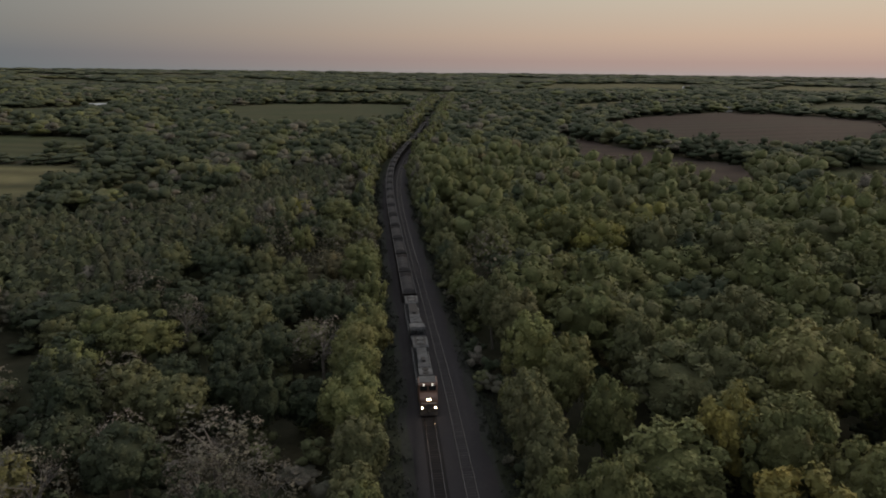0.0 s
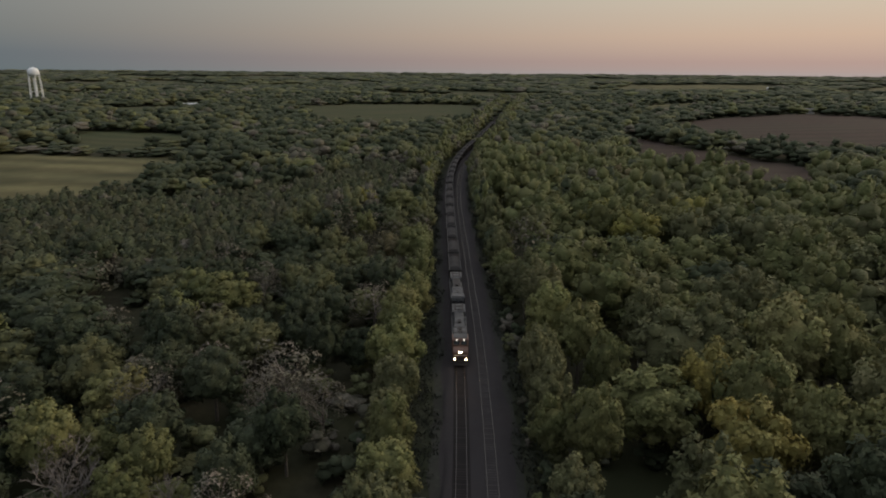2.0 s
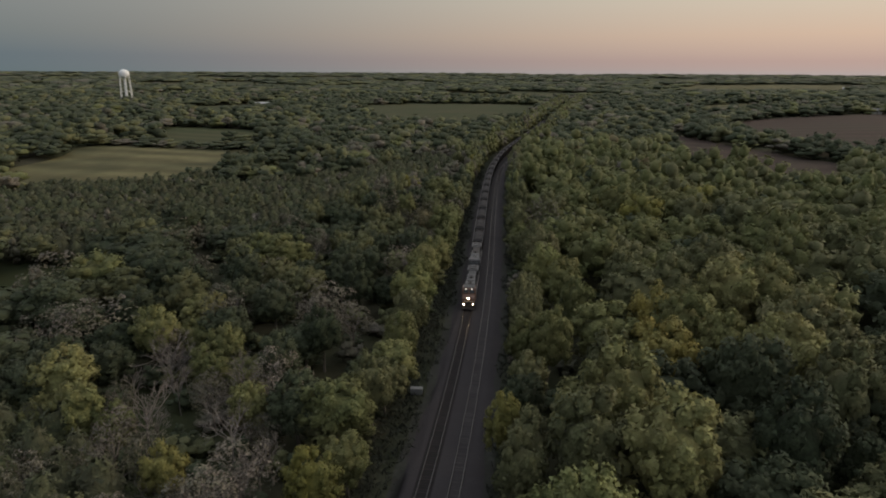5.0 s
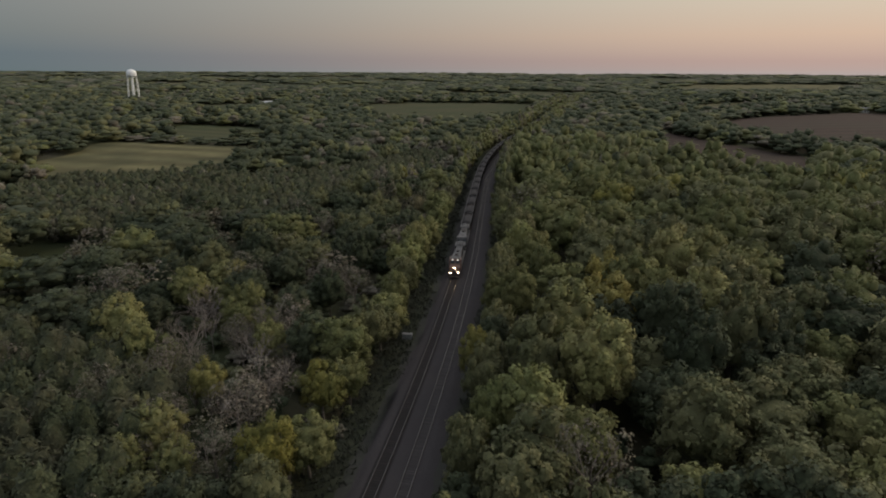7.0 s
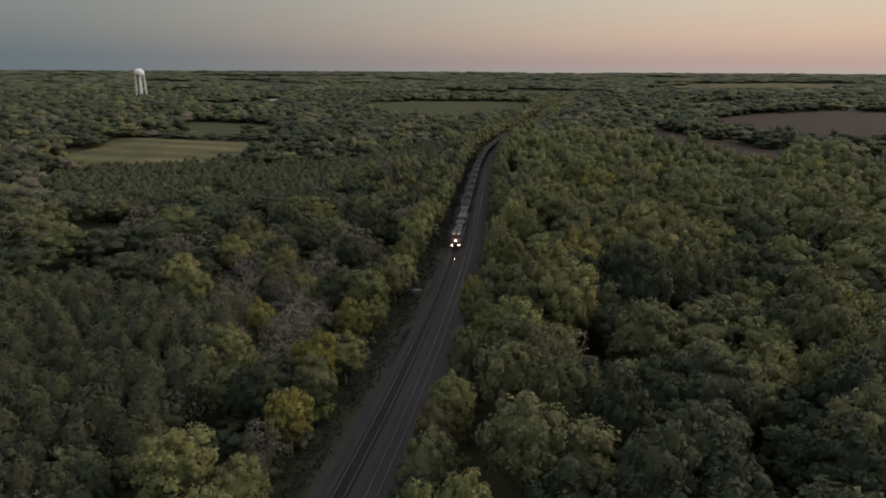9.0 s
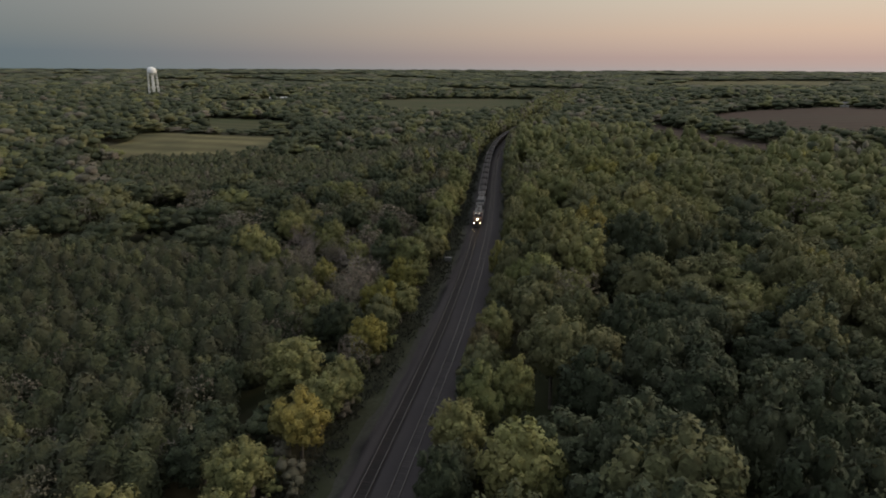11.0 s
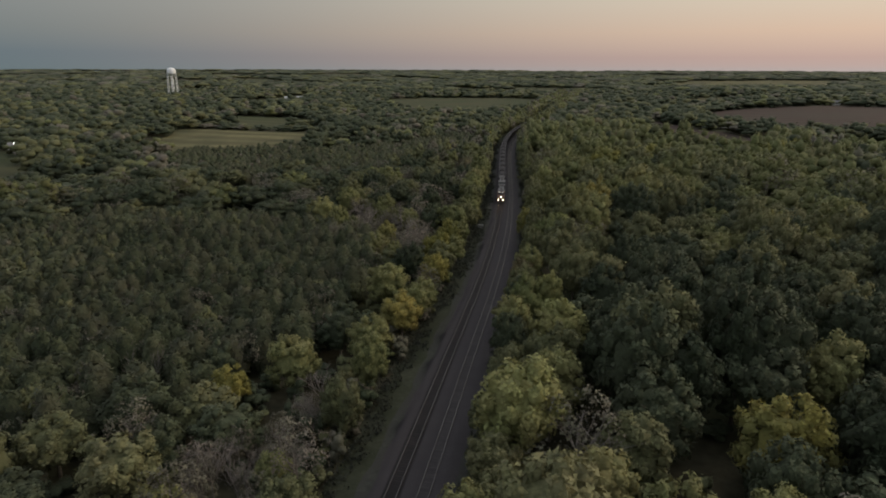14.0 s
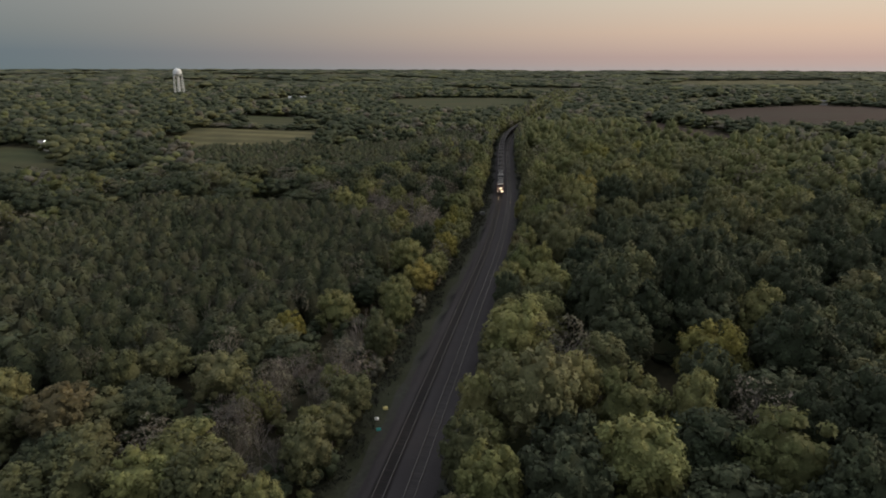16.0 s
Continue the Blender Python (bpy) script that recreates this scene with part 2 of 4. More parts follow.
def land(x, y):
    """The height of the ground: flat near the line, rising to low far hills."""
    d = np.hypot(x, y)
    s = np.clip((d - 1400) / 3500, 0, 1)
    hills = np.sin(x * 0.0021 + 1.0) * np.cos(y * 0.0016) * 5 * s
    low = np.clip((np.abs(x + 20) - 210) / 180, 0, 1)
    low = 5.0 * low * low * (3 - 2 * low)
    return GROUND + low + FAR_RISE * s * s * (3 - 2 * s) + hills * (1 - s)


# ---- ground ----
radii = np.concatenate([np.linspace(0, 720, 61)[1:], np.geomspace(760, 4990, 34)])
angles = np.linspace(0, 2 * math.pi, 241)[:-1]
gv = [(0, 0, GROUND)] + [(r * math.cos(a), r * math.sin(a), float(land(r * math.cos(a), r * math.sin(a)))) for r in radii for a in angles]
n_a = len(angles)
gf = [(0, 1 + j, 1 + (j + 1) % n_a) for j in range(n_a)]
for i in range(len(radii) - 1):
    for j in range(n_a):
        p, q = 1 + i * n_a + j, 1 + i * n_a + (j + 1) % n_a
        gf.append((p, p + n_a, q + n_a, q))
FARMLAND = material("far_farmland", (0.085, 0.082, 0.048), (0.125, 0.112, 0.068), scale=0.01, detail=4, coarse=(0.062, 0.068, 0.036), coarse_scale=0.004, spec=0.06)
ground_mesh = mesh_of("ground", gv, gf, SOIL, True)
ground_mesh.materials.append(FARMLAND)
first_far = n_a * (1 + int(np.searchsorted(radii, 1300.0)))
for i in range(first_far, len(ground_mesh.polygons)):
    ground_mesh.polygons[i].material_index = 1
ground = tagged(part("ground", ground_mesh, None), "dark woodland soil with low weeds under the trees", "ground", kind="structure")

# ---- fields ----
STUBBLE = material("mown_hay_field", (0.108, 0.100, 0.050), (0.137, 0.124, 0.064), scale=0.15, bump=0.3, bump_scale=2, coarse=(0.067, 0.067, 0.036), coarse_scale=0.018, bands=0.22, spec=0.06)
PLOUGHED = material("bare_brown_field", (0.046, 0.034, 0.029), (0.060, 0.044, 0.035), scale=0.12, bump=0.3, bump_scale=2, coarse=(0.053, 0.043, 0.034), coarse_scale=0.012, bands=0.10, spec=0.06)
PASTURE = material("green_pasture", (0.045, 0.053, 0.027), (0.061, 0.068, 0.035), scale=0.12, bump=0.3, bump_scale=2, coarse=(0.065, 0.065, 0.035), coarse_scale=0.012, bands=0.12, spec=0.06)
WEST_FIELDS = [
    (STUBBLE, "mown tan hay field with curved swathes", [(-270, 215), (-215, 190), (-176, 200), (-156, 235), (-152, 277), (-160, 305), (-181, 350), (-230, 357), (-290, 350), (-305, 330), (-285, 285)]),
    (STUBBLE, "small mown tan clearing among cedars", [(-146, 300), (-128, 308), (-115, 312), (-112, 280), (-116, 243), (-138, 240)]),
    (PASTURE, "narrow pale green meadow behind a hedge", [(-269, 376), (-228, 376), (-215, 425), (-226, 475), (-240, 488), (-297, 490), (-340, 474), (-310, 420)]),
    (PASTURE, "broad pale green hay meadow", [(-290, 882), (-235, 1010), (-113, 1030), (-24, 1010), (-16, 715), (-48, 602), (-113, 540), (-175, 589)]),
    (PASTURE, "long green pasture beside a tree line", [(-400, 580), (-350, 600), (-360, 690), (-385, 800), (-407, 941), (-450, 969), (-463, 868), (-433, 800), (-490, 740)]),
    (PASTURE, "green lawn in front of a farmhouse", [(-290, 40), (-215, 49), (-209, 83), (-290, 150), (-323, 171), (-400, 150)]),
]
EAST_FIELDS = [
    (PLOUGHED, "wide reddish-brown harvested field", [(172, 600), (179, 676), (261, 758), (390, 812), (480, 740), (490, 640), (330, 440), (250, 415), (205, 430), (186, 510)]),
    (PLOUGHED, "brown field strip along the wood's edge", [(114, 536), (146, 461), (172, 402), (192, 355), (128, 234), (104, 272), (80, 328)]),
    (PASTURE, "pale field corner behind trees", [(218, 343), (310, 360), (255, 252), (165, 252)]),
    (STUBBLE, "long pale field between hedges", [(184, 960), (250, 1060), (350, 1100), (530, 1220), (604, 1223), (456, 1100), (347, 1000), (214, 840)]),
    (PASTURE, "wide dull green pasture", [(655, 1070), (760, 1040), (666, 880), (560, 760), (500, 800), (560, 930)]),
]
FAR_FIELDS = [
    (STUBBLE, "far tan grain field", [(250, 1498), (578, 1489), (1000, 2300), (820, 2500), (428, 2300)]),
    (STUBBLE, "far pale field near the horizon", [(700, 1500), (960, 1450), (1500, 2000), (1300, 2300)]),
    (PASTURE, "far green field near the town", [(-900, 1500), (-500, 1600), (-560, 1900), (-1000, 1800)]),
    (STUBBLE, "far tan field on a rise", [(-1500, 2300), (-900, 2500), (-950, 3000), (-1600, 2800)]),
]
FIELDS = WEST_FIELDS + EAST_FIELDS + FAR_FIELDS
for n_field, (mat, label, corners) in enumerate(FIELDS):
    cx, cy = np.mean([c[0] for c in corners]), np.mean([c[1] for c in corners])
    ring, count = [], len(corners)
    for i in range(count):
        p0, p1, p2, p3 = (np.array(corners[(i + j) % count], float) for j in (-1, 0, 1, 2))
        for s in np.linspace(0, 1, 6)[:-1]:
            ring.append(0.5 * (2 * p1 + (p2 - p0) * s + (2 * p0 - 5 * p1 + 4 * p2 - p3) * s * s + (3 * p1 - p0 - 3 * p2 + p3) * s ** 3))
    rows_ = [1.0, 0.8, 0.6, 0.4, 0.2]
    fv = [(cx + (p[0] - cx) * k, cy + (p[1] - cy) * k, float(land(cx + (p[0] - cx) * k, cy + (p[1] - cy) * k)) + 0.3 + n_field * 0.006) for k in rows_ for p in ring]
    fv.append((cx, cy, float(land(cx, cy)) + 0.3 + n_field * 0.006))
    m_r, ff = len(ring), []
    for i in range(len(rows_) - 1):
        for j in range(m_r):
            ff.append((i * m_r + j, i * m_r + (j + 1) % m_r, (i + 1) * m_r + (j + 1) % m_r, (i + 1) * m_r + j))
    ff += [((len(rows_) - 1) * m_r + j, (len(rows_) - 1) * m_r + (j + 1) % m_r, len(fv) - 1) for j in range(m_r)]
    tagged(part("field", mesh_of("field", fv, ff, mat, True), None), label, "field", kind="structure")

# ---- track bed and tracks ----
stations = list(np.concatenate([np.arange(-230, 520, 2.5), np.arange(520, 1500, 15.0)]))
bed_profile = [(-12.5, -0.95), (-6.8, -0.86), (-4.7, -0.72), (-3.2, -0.6), (-2.8, -0.48), (-2.2, -0.2), (-1.25, -0.160), (-0.9, -0.215), (0.9, -0.215), (1.25, -0.160), (SPACING - 1.0, -0.158), (SPACING - 0.9, -0.215), (SPACING + 0.9, -0.215), (SPACING + 1.0, -0.158), (6.6, -0.22), (7.7, -0.6), (9.0, -0.8), (11.5, -0.95)]
verts, faces, k = [], [], len(bed_profile)
for y in stations:
    for j, (o, z) in enumerate(bed_profile):
        loose = 0.0 if 4 < j < 14 else 1.0
        wob = loose * (0.75 * noise.noise(Vector((y * 0.11, j * 3.1, 0))) + 0.4 * noise.noise(Vector((y * 0.4, j * 5.3, 4))))
        verts.append(on_line(y, o + wob, z + loose * 0.06 * noise.noise(Vector((y * 0.5, j, 9)))))
for i in range(len(stations) - 1):
    faces += [(i * k + j, i * k + j + 1, i * k + k + j + 1, i * k + k + j) for j in range(k - 1)]
me = mesh_of("track_bed", verts, faces, GRAVEL, True)
me.materials.append(VERGE)
me.materials.append(WEEDY)
me.materials.append(DARK_BALLAST)
for i, poly in enumerate(me.polygons):
    poly.material_index = {0: 1, 1: 1, 2: 2, 6: 3, 7: 3, 8: 3, 15: 2, 16: 1}.get(i % (k - 1), 0)
track_bed = tagged(part("track_bed", me, None), "grey crushed-stone railway ballast with weedy edges", "railway ballast", kind="structure")

rail_profile = [(-0.07, -0.17), (0.07, -0.17), (0.07, -0.15), (0.012, -0.13), (0.012, -0.045), (0.036, -0.035), (0.036, -0.004), (0.03, 0.0), (-0.03, 0.0), (-0.036, -0.004), (-0.036, -0.035), (-0.012, -0.045), (-0.012, -0.13), (-0.07, -0.15)]


def railway(off, label, crib, wood, steel):
    track = thing("railway_track", label, "railway track", "parallel railway tracks")
    for side in (-0.753, 0.753):
        v, f = sweep(stations, [(off + side + o, z) for o, z in rail_profile], closed=True)
        me = mesh_of("rail", v, f, RAIL_SIDE)
        me.materials.append(steel)
        k = len(rail_profile)
        for i, poly in enumerate(me.polygons):
            if i % k in (6, 7, 8):
                poly.material_index = 1
        part("rail", me, None, track)
    v, f = sweep(stations, [(off + o, z) for o, z in ((-0.70, -0.205), (-0.3, -0.195), (0.3, -0.195), (0.70, -0.205))])
    part("crib_ballast", mesh_of("crib_ballast", v, f, crib), None, track, "dark oily stones between the rails")
    bm = box(-1.3, 1.3, -0.115, 0.115, -0.36, -0.172, 0.012)
    tie_mesh = bpy.data.meshes.new("sleeper")
    bm.to_mesh(tie_mesh)
    bm.free()
    tie_mesh.materials.append(wood)
    tv, tf = [], []
    rng = random.Random(int(off * 10) + 5)
    y, near = -125.0, 0
    while y < 480:
        p = on_line(y, off)
        m = pose(p.x + rng.uniform(-0.05, 0.05), p.y, rng.uniform(-0.015, 0.004), 0, 0, -math.degrees(line_turn(y)) + rng.uniform(-1.2, 1.2))
        if near < 300:
            ob = new("sleeper", tie_mesh)
            ob.parent = track
            ob.matrix_basis = m
            near += 1
        else:
            b0 = len(tv)
            tv += [m @ Vector((sx * 1.3, sy * 0.115, z)) for z in (-0.36, -0.172) for sx, sy in ((-1, -1), (1, -1), (1, 1), (-1, 1))]
            tf += [(b0 + 4, b0 + 5, b0 + 6, b0 + 7), (b0, b0 + 1, b0 + 5, b0 + 4), (b0 + 1, b0 + 2, b0 + 6, b0 + 5), (b0 + 2, b0 + 3, b0 + 7, b0 + 6), (b0 + 3, b0, b0 + 4, b0 + 7)]
        y += 0.55
    tagged(part("sleeper_row", mesh_of("sleeper_row", tv, tf, wood), None, track), kind="stuff")
    return track


# ---- woods ----
def ico():
    bm = bmesh.new()
    bmesh.ops.create_icosphere(bm, subdivisions=1, radius=1)
    bm.faces.ensure_lookup_table()
    v = np.array([p.co for p in bm.verts])
    f = np.array([[p.index for p in q.verts] for q in bm.faces])
    bm.free()
    return v, f


def ico2():
    bm = bmesh.new()
    bmesh.ops.create_icosphere(bm, subdivisions=2, radius=1)
    v = np.array([p.co for p in bm.verts])
    f = np.array([[p.index for p in q.verts] for q in bm.faces])
    bm.free()
    return v, f


ICO, ICO2 = ico(), ico2()


def unit(v):
    return v / (np.linalg.norm(v, axis=-1, keepdims=True) + 1e-9)


def leaves(rng, centre, out, size, upright=False):
    """Pointed leaf clumps, one triangle each, lying roughly across the outward directions; upright ones are narrow sprays."""
    n = len(centre)
    a = rng.normal(size=(n, 3))
    nrm = unit(out + (0.38 if upright else 0.5) * rng.normal(size=(n, 3)) + [0, 0, 0.2])
    u = np.cross(nrm, a)
    if upright:
        u = np.array([0, 0, 0.8]) + 0.6 * out + 0.4 * a
        u -= nrm * (u * nrm).sum(axis=1, keepdims=True)
    u = unit(u)
    w = np.cross(nrm, u) * (0.55 if upright else 1.0)
    s = (size * rng.uniform(0.5, 1.35, n))[:, None]
    v = np.stack([centre + u * s * (1.5 if upright else 1.05), centre - u * s * 0.5 + w * s * 0.75, centre - u * s * 0.55 - w * s * 0.7], axis=1).reshape(-1, 3)
    soft = unit(out + 0.28 * rng.normal(size=(n, 3)))
    return v, np.arange(3 * n).reshape(-1, 3), np.repeat(soft, 3, axis=0)


def joined(pieces):
    vs, fs, ns, n = [], [], [], 0
    for v, f, nrm in pieces:
        vs.append(v)
        fs.append(f + n)
        ns.append(nrm)
        n += len(v)
    return np.concatenate(vs), np.concatenate(fs), np.concatenate(ns)


def broad_crown(seed, lobes, n_leaves, size, core=ICO2, sparse=False, low=0.0):
    """A domed crown for a tree 1 high (leaves from 0.15 up), 0.8 wide, its surface heaped from rounded clumps of leaves."""
    rng = np.random.default_rng(seed)
    centre, axes = np.array([rng.normal() * 0.02, rng.normal() * 0.02, 0.55 - low]), np.array([0.285, 0.285, 0.345 + low]) * rng.uniform(0.9, 1.06, 3)
    c, r = [centre], [0.22]
    gap = 0.62 / lobes ** 0.5
    tries = 0
    while len(c) < lobes + 1 and tries < 3000:
        tries += 1
        d = unit(rng.normal(size=3))
        if d[2] < -0.5 - 4 * low:
            continue
        p = centre + d * axes * rng.uniform(0.78, 1.08)
        if min([np.linalg.norm(p - q) for q in c[1:]] or [9]) > gap * rng.uniform(0.85, 1.2) * (1 - tries / 4500):
            c.append(p)
            r.append(gap * rng.uniform(0.55, 0.88))
    c, r = np.array(c), np.array(r)
    tall = np.array([1.0, 1.0, 1.12])
    pieces = []
    if not sparse:
        for i, (p, q) in enumerate(zip(c, r)):
            shell = core if i == 0 else ICO
            k = q if i == 0 else q * (0.80 if lobes < 16 else 0.70)
            v = shell[0] * tall * k * (1 + rng.uniform(-0.16, 0.16, (len(shell[0]), 1))) + p
            pieces.append((v, shell[1], unit(shell[0] + 0.55 * unit(v - centre))))
    w = r * r
    w[0] *= 0.3
    k = rng.choice(len(c), size=n_leaves * 3, p=w / w.sum())
    away = (c[k] - centre) / 0.3
    d = rng.normal(size=(len(k), 3)) + 0.7 * away
    d[:, 2] += 0.25
    d = unit(d)
    pos = c[k] + d * tall * r[k][:, None] * rng.uniform(0.74, 1.14, (len(k), 1))
    inside = (np.linalg.norm((pos[:, None] - c[None]) / tall, axis=2) < r[None] * 0.72).any(axis=1)
    pos, d = pos[~inside][:n_leaves], d[~inside][:n_leaves]
    pieces.append(leaves(rng, pos, unit(d + 0.55 * unit(pos - centre)), size))
    return joined(pieces)


def cedar_crown(seed, n_leaves, size, rings=6, sides=8):
    """A bushy pointed crown for a cedar 1 high and about 0.54 wide, of upright tufts."""
    rng = np.random.default_rng(seed)
    zs = np.linspace(0.06, 1.0, rings)
    prof = lambda z: 0.28 * np.clip(1.01 - z, 0, 1) ** 0.38 * np.clip(0.55 + 1.0 * z, 0, 1)
    ang = np.linspace(0, 2 * math.pi, sides + 1)[:-1]
    lump = lambda a, z: 1 + 0.2 * np.sin(a * 3 + seed + z * 5) * np.cos(z * 11 + seed)
    v, nr = [], []
    for z in zs:
        for a in ang:
            q = prof(z) * 0.82 * lump(a, z) * rng.uniform(0.85, 1.15)
            v.append((q * math.cos(a), q * math.sin(a), z * 0.97))
            nr.append((math.cos(a), math.sin(a), 0.35 + 0.9 * z))
    f = []
    for i in range(rings - 1):
        for j in range(sides):
            a, b = i * sides + j, i * sides + (j + 1) % sides
            f += [(a, b, b + sides), (a, b + sides, a + sides)]
    z = 1 - rng.uniform(0.0, 0.9, n_leaves) ** 0.9
    a = rng.uniform(0, 2 * math.pi, n_leaves)
    rad = prof(z) * rng.uniform(0.78, 1.12, n_leaves) * lump(a, z)
    out = unit(np.stack([np.cos(a), np.sin(a), 0.35 + 0.9 * z], axis=1))
    pos = np.stack([rad * np.cos(a), rad * np.sin(a), z], axis=1)
    return joined([(np.array(v), np.array(f), unit(np.array(nr))), leaves(rng, pos, out, size, True)])


def tube(rng, p, q, r0, r1, sides=4):
    p, q = np.asarray(p, float), np.asarray(q, float)
    d = (q - p) / np.linalg.norm(q - p)
    u = np.cross(d, [0.3, 0.2, 0.93])
    u /= np.linalg.norm(u) + 1e-9
    w = np.cross(d, u)
    a = np.linspace(0, 2 * math.pi, sides + 1)[:-1]
    ring = np.cos(a)[:, None] * u + np.sin(a)[:, None] * w
    v = np.concatenate([p + ring * r0, q + ring * r1])
    nrm = np.concatenate([ring, ring])
    f = []
    for j in range(sides):
        k = (j + 1) % sides
        f += [(j, k, k + sides), (j, k + sides, j + sides)]
    return v, np.array(f), nrm


def limbs(seed, height=0.62, n=5, r=0.018):
    """A tapered trunk with limbs for a tree 1 high."""
    rng = np.random.default_rng(seed)
    pieces, p = [], np.zeros(3)
    top = np.array([rng.normal() * 0.02, rng.normal() * 0.02, height])
    mid = top * 0.5 + np.array([rng.normal() * 0.015, rng.normal() * 0.015, 0])
    pieces += [tube(rng, p - [0, 0, 0.05], mid, r * 1.25, r * 0.9, 7), tube(rng, mid, top, r * 0.9, r * 0.4, 6)]
    for _ in range(n):
        b = mid + (top - mid) * rng.uniform(-0.1, 0.9)
        a = rng.uniform(0, 2 * math.pi)
        q = b + np.array([math.cos(a) * 0.2, math.sin(a) * 0.2, rng.uniform(0.12, 0.24)])
        pieces.append(tube(rng, b, q, r * 0.5, r * 0.12))
    return joined(pieces)


def twigs(seed, depth=3, n_first=7, fan=4):
    """A leafless crown of forking branches for a tree 1 high."""
    rng = np.random.default_rng(seed)
    pieces = []

    def fork(p, d, length, r, level):
        q = p + d * length
        pieces.append(tube(rng, p, q, r, r * 0.6, 3))
        if level == 0:
            return
        for _ in range(fan):
            e = d + rng.normal(size=3) * 0.5
            e[2] += 0.18
            e /= np.linalg.norm(e)
            fork(p + d * length * rng.uniform(0.55, 1.0), e, length * rng.uniform(0.5, 0.75), r * 0.58, level - 1)
    for _ in range(n_first):
        a = rng.uniform(0, 2 * math.pi)
        d = np.array([math.cos(a) * 0.6, math.sin(a) * 0.6, rng.uniform(0.5, 1.2)])
        fork(np.array([0, 0, rng.uniform(0.25, 0.5)]), d / np.linalg.norm(d), rng.uniform(0.18, 0.26), 0.0062, depth - 1)
    return joined(pieces)


def in_polygon(x, y, poly):
    inside = np.zeros(len(x), bool)
    j = len(poly) - 1
    for i in range(len(poly)):
        (xi, yi), (xj, yj) = poly[i], poly[j]
        if yi != yj:
            inside ^= ((yi > y) != (yj > y)) & (x < (xj - xi) * (y - yi) / (yj - yi) + xi)
        j = i
    return inside


CEDARS = [
    [(-58, -112), (-36, -92), (-20, -62), (-18, -30), (-30, 8), (-50, 24), (-88, 34), (-135, 20), (-140, -30), (-110, -80)],
    [(-103, 140), (-124, 207), (-100, 235), (-79, 262), (-57, 335), (-34, 290), (-40, 240), (-54, 193), (-66, 150), (-80, 118)],
    [(-95, 112), (-118, 212), (-148, 228), (-214, 186), (-200, 140), (-130, 98)],
]
BARE = [
    [(-52, 10), (-50, 55), (-19, 40), (-10, 8), (-12, -14), (-30, -10)],
    [(-22, -125), (-20, -100), (-10, -84), (-4, -104), (-8, -130)],
    [(-130, 320), (-60, 340), (-60, 430), (-180, 440)],
]


def scatter(seed, x0, x1, y0, y1, step):
    """Jittered rows of places."""
    rng = np.random.default_rng(seed)
    gx, gy = np.meshgrid(np.arange(x0, x1, step), np.arange(y0, y1, step * 0.87))
    gx = gx + (np.arange(gx.shape[0]) % 2)[:, None] * step * 0.5
    x = gx.ravel() + rng.uniform(-0.36, 0.36, gx.size) * step
    y = gy.ravel() + rng.uniform(-0.36, 0.36, gx.size) * step
    return x, y, rng


def free(x, y, west=11.0, east=12.5, margin=0):
    """Where no rail bed, field or house stands."""
    off = x - line_x(np.clip(y, -260, 2200))
    tight = np.clip((y - 300) / 150, 0, 1)
    ok = (off < -west + 3.0 * tight) | (off > east - 2.5 * tight)
    for _, _, corners in FIELDS:
        ok &= ~in_polygon(x, y, corners)
    for hx, hy, hr in YARDS:
        ok &= np.hypot(x - hx, y - hy) > hr
    return ok


def in_reach(x, y):
    """The fan of land that the flight looks over."""
    east = np.maximum(30 + 0.80 * y, 62 + 0.52 * (y + 190)) + 12
    return (x < east) & (-x < 12 + 1.12 * (y + 190)) & (y > -152)


def eye_range(x, y):
    """Distance from the flight's plain ground line."""
    t = np.clip(-y / 190, 0, 1)
    return np.hypot(x - 27 * np.minimum(1, t * 2.2), y + 190 * t)


YARDS = [(-613, 791, 18), (-500, 625, 17), (-312, 174, 7), (-372, 274, 7), (402, 836, 9), (279, 452, 15), (266, 432, 13), (254, 412, 13)]
KINDS = ("green", "dark", "olive", "lime", "yellow", "rust", "brown")
NAMES = {"green": "broadleaf_tree", "dark": "oak_tree", "yellow": "yellowing_tree", "rust": "rust_tree", "brown": "thinning_tree", "cedar": "cedar_tree", "bare": "bare_tree"}
NAMES["olive"], NAMES["lime"] = "autumn_tree", "bright_tree"
LABELS = {
    "green": ("broadleaf tree with a full lobed green crown in the wood", "tree"),
    "dark": ("dark green oak with a dense rounded crown in the wood", "tree"),
    "olive": ("early autumn tree with olive yellow-green leaves near the railway", "tree"),
    "lime": ("tree with fresh bright yellow-green leaves beside the railway", "tree"),
    "yellow": ("tree with bright yellow autumn leaves in the wood", "tree"),
    "rust": ("tree with rusty orange autumn leaves in the wood", "tree"),
    "brown": ("half-bare tree with thin brownish leaves in the wood", "tree"),
    "cedar": ("small dark cedar with a ragged conical crown", "cedar"),
    "bare": ("leafless grey tree with bare forking branches", "bare tree"),
}
stuff = {k: [] for k in (*KINDS, "cedar", "bare")}
near_trees = []


def plant(kind, x, y, h, w, seed, tier):
    near_trees.append((kind, x, y, h, w, seed)) if tier == 0 else stuff[kind].append((x, y, h, w, seed, tier))


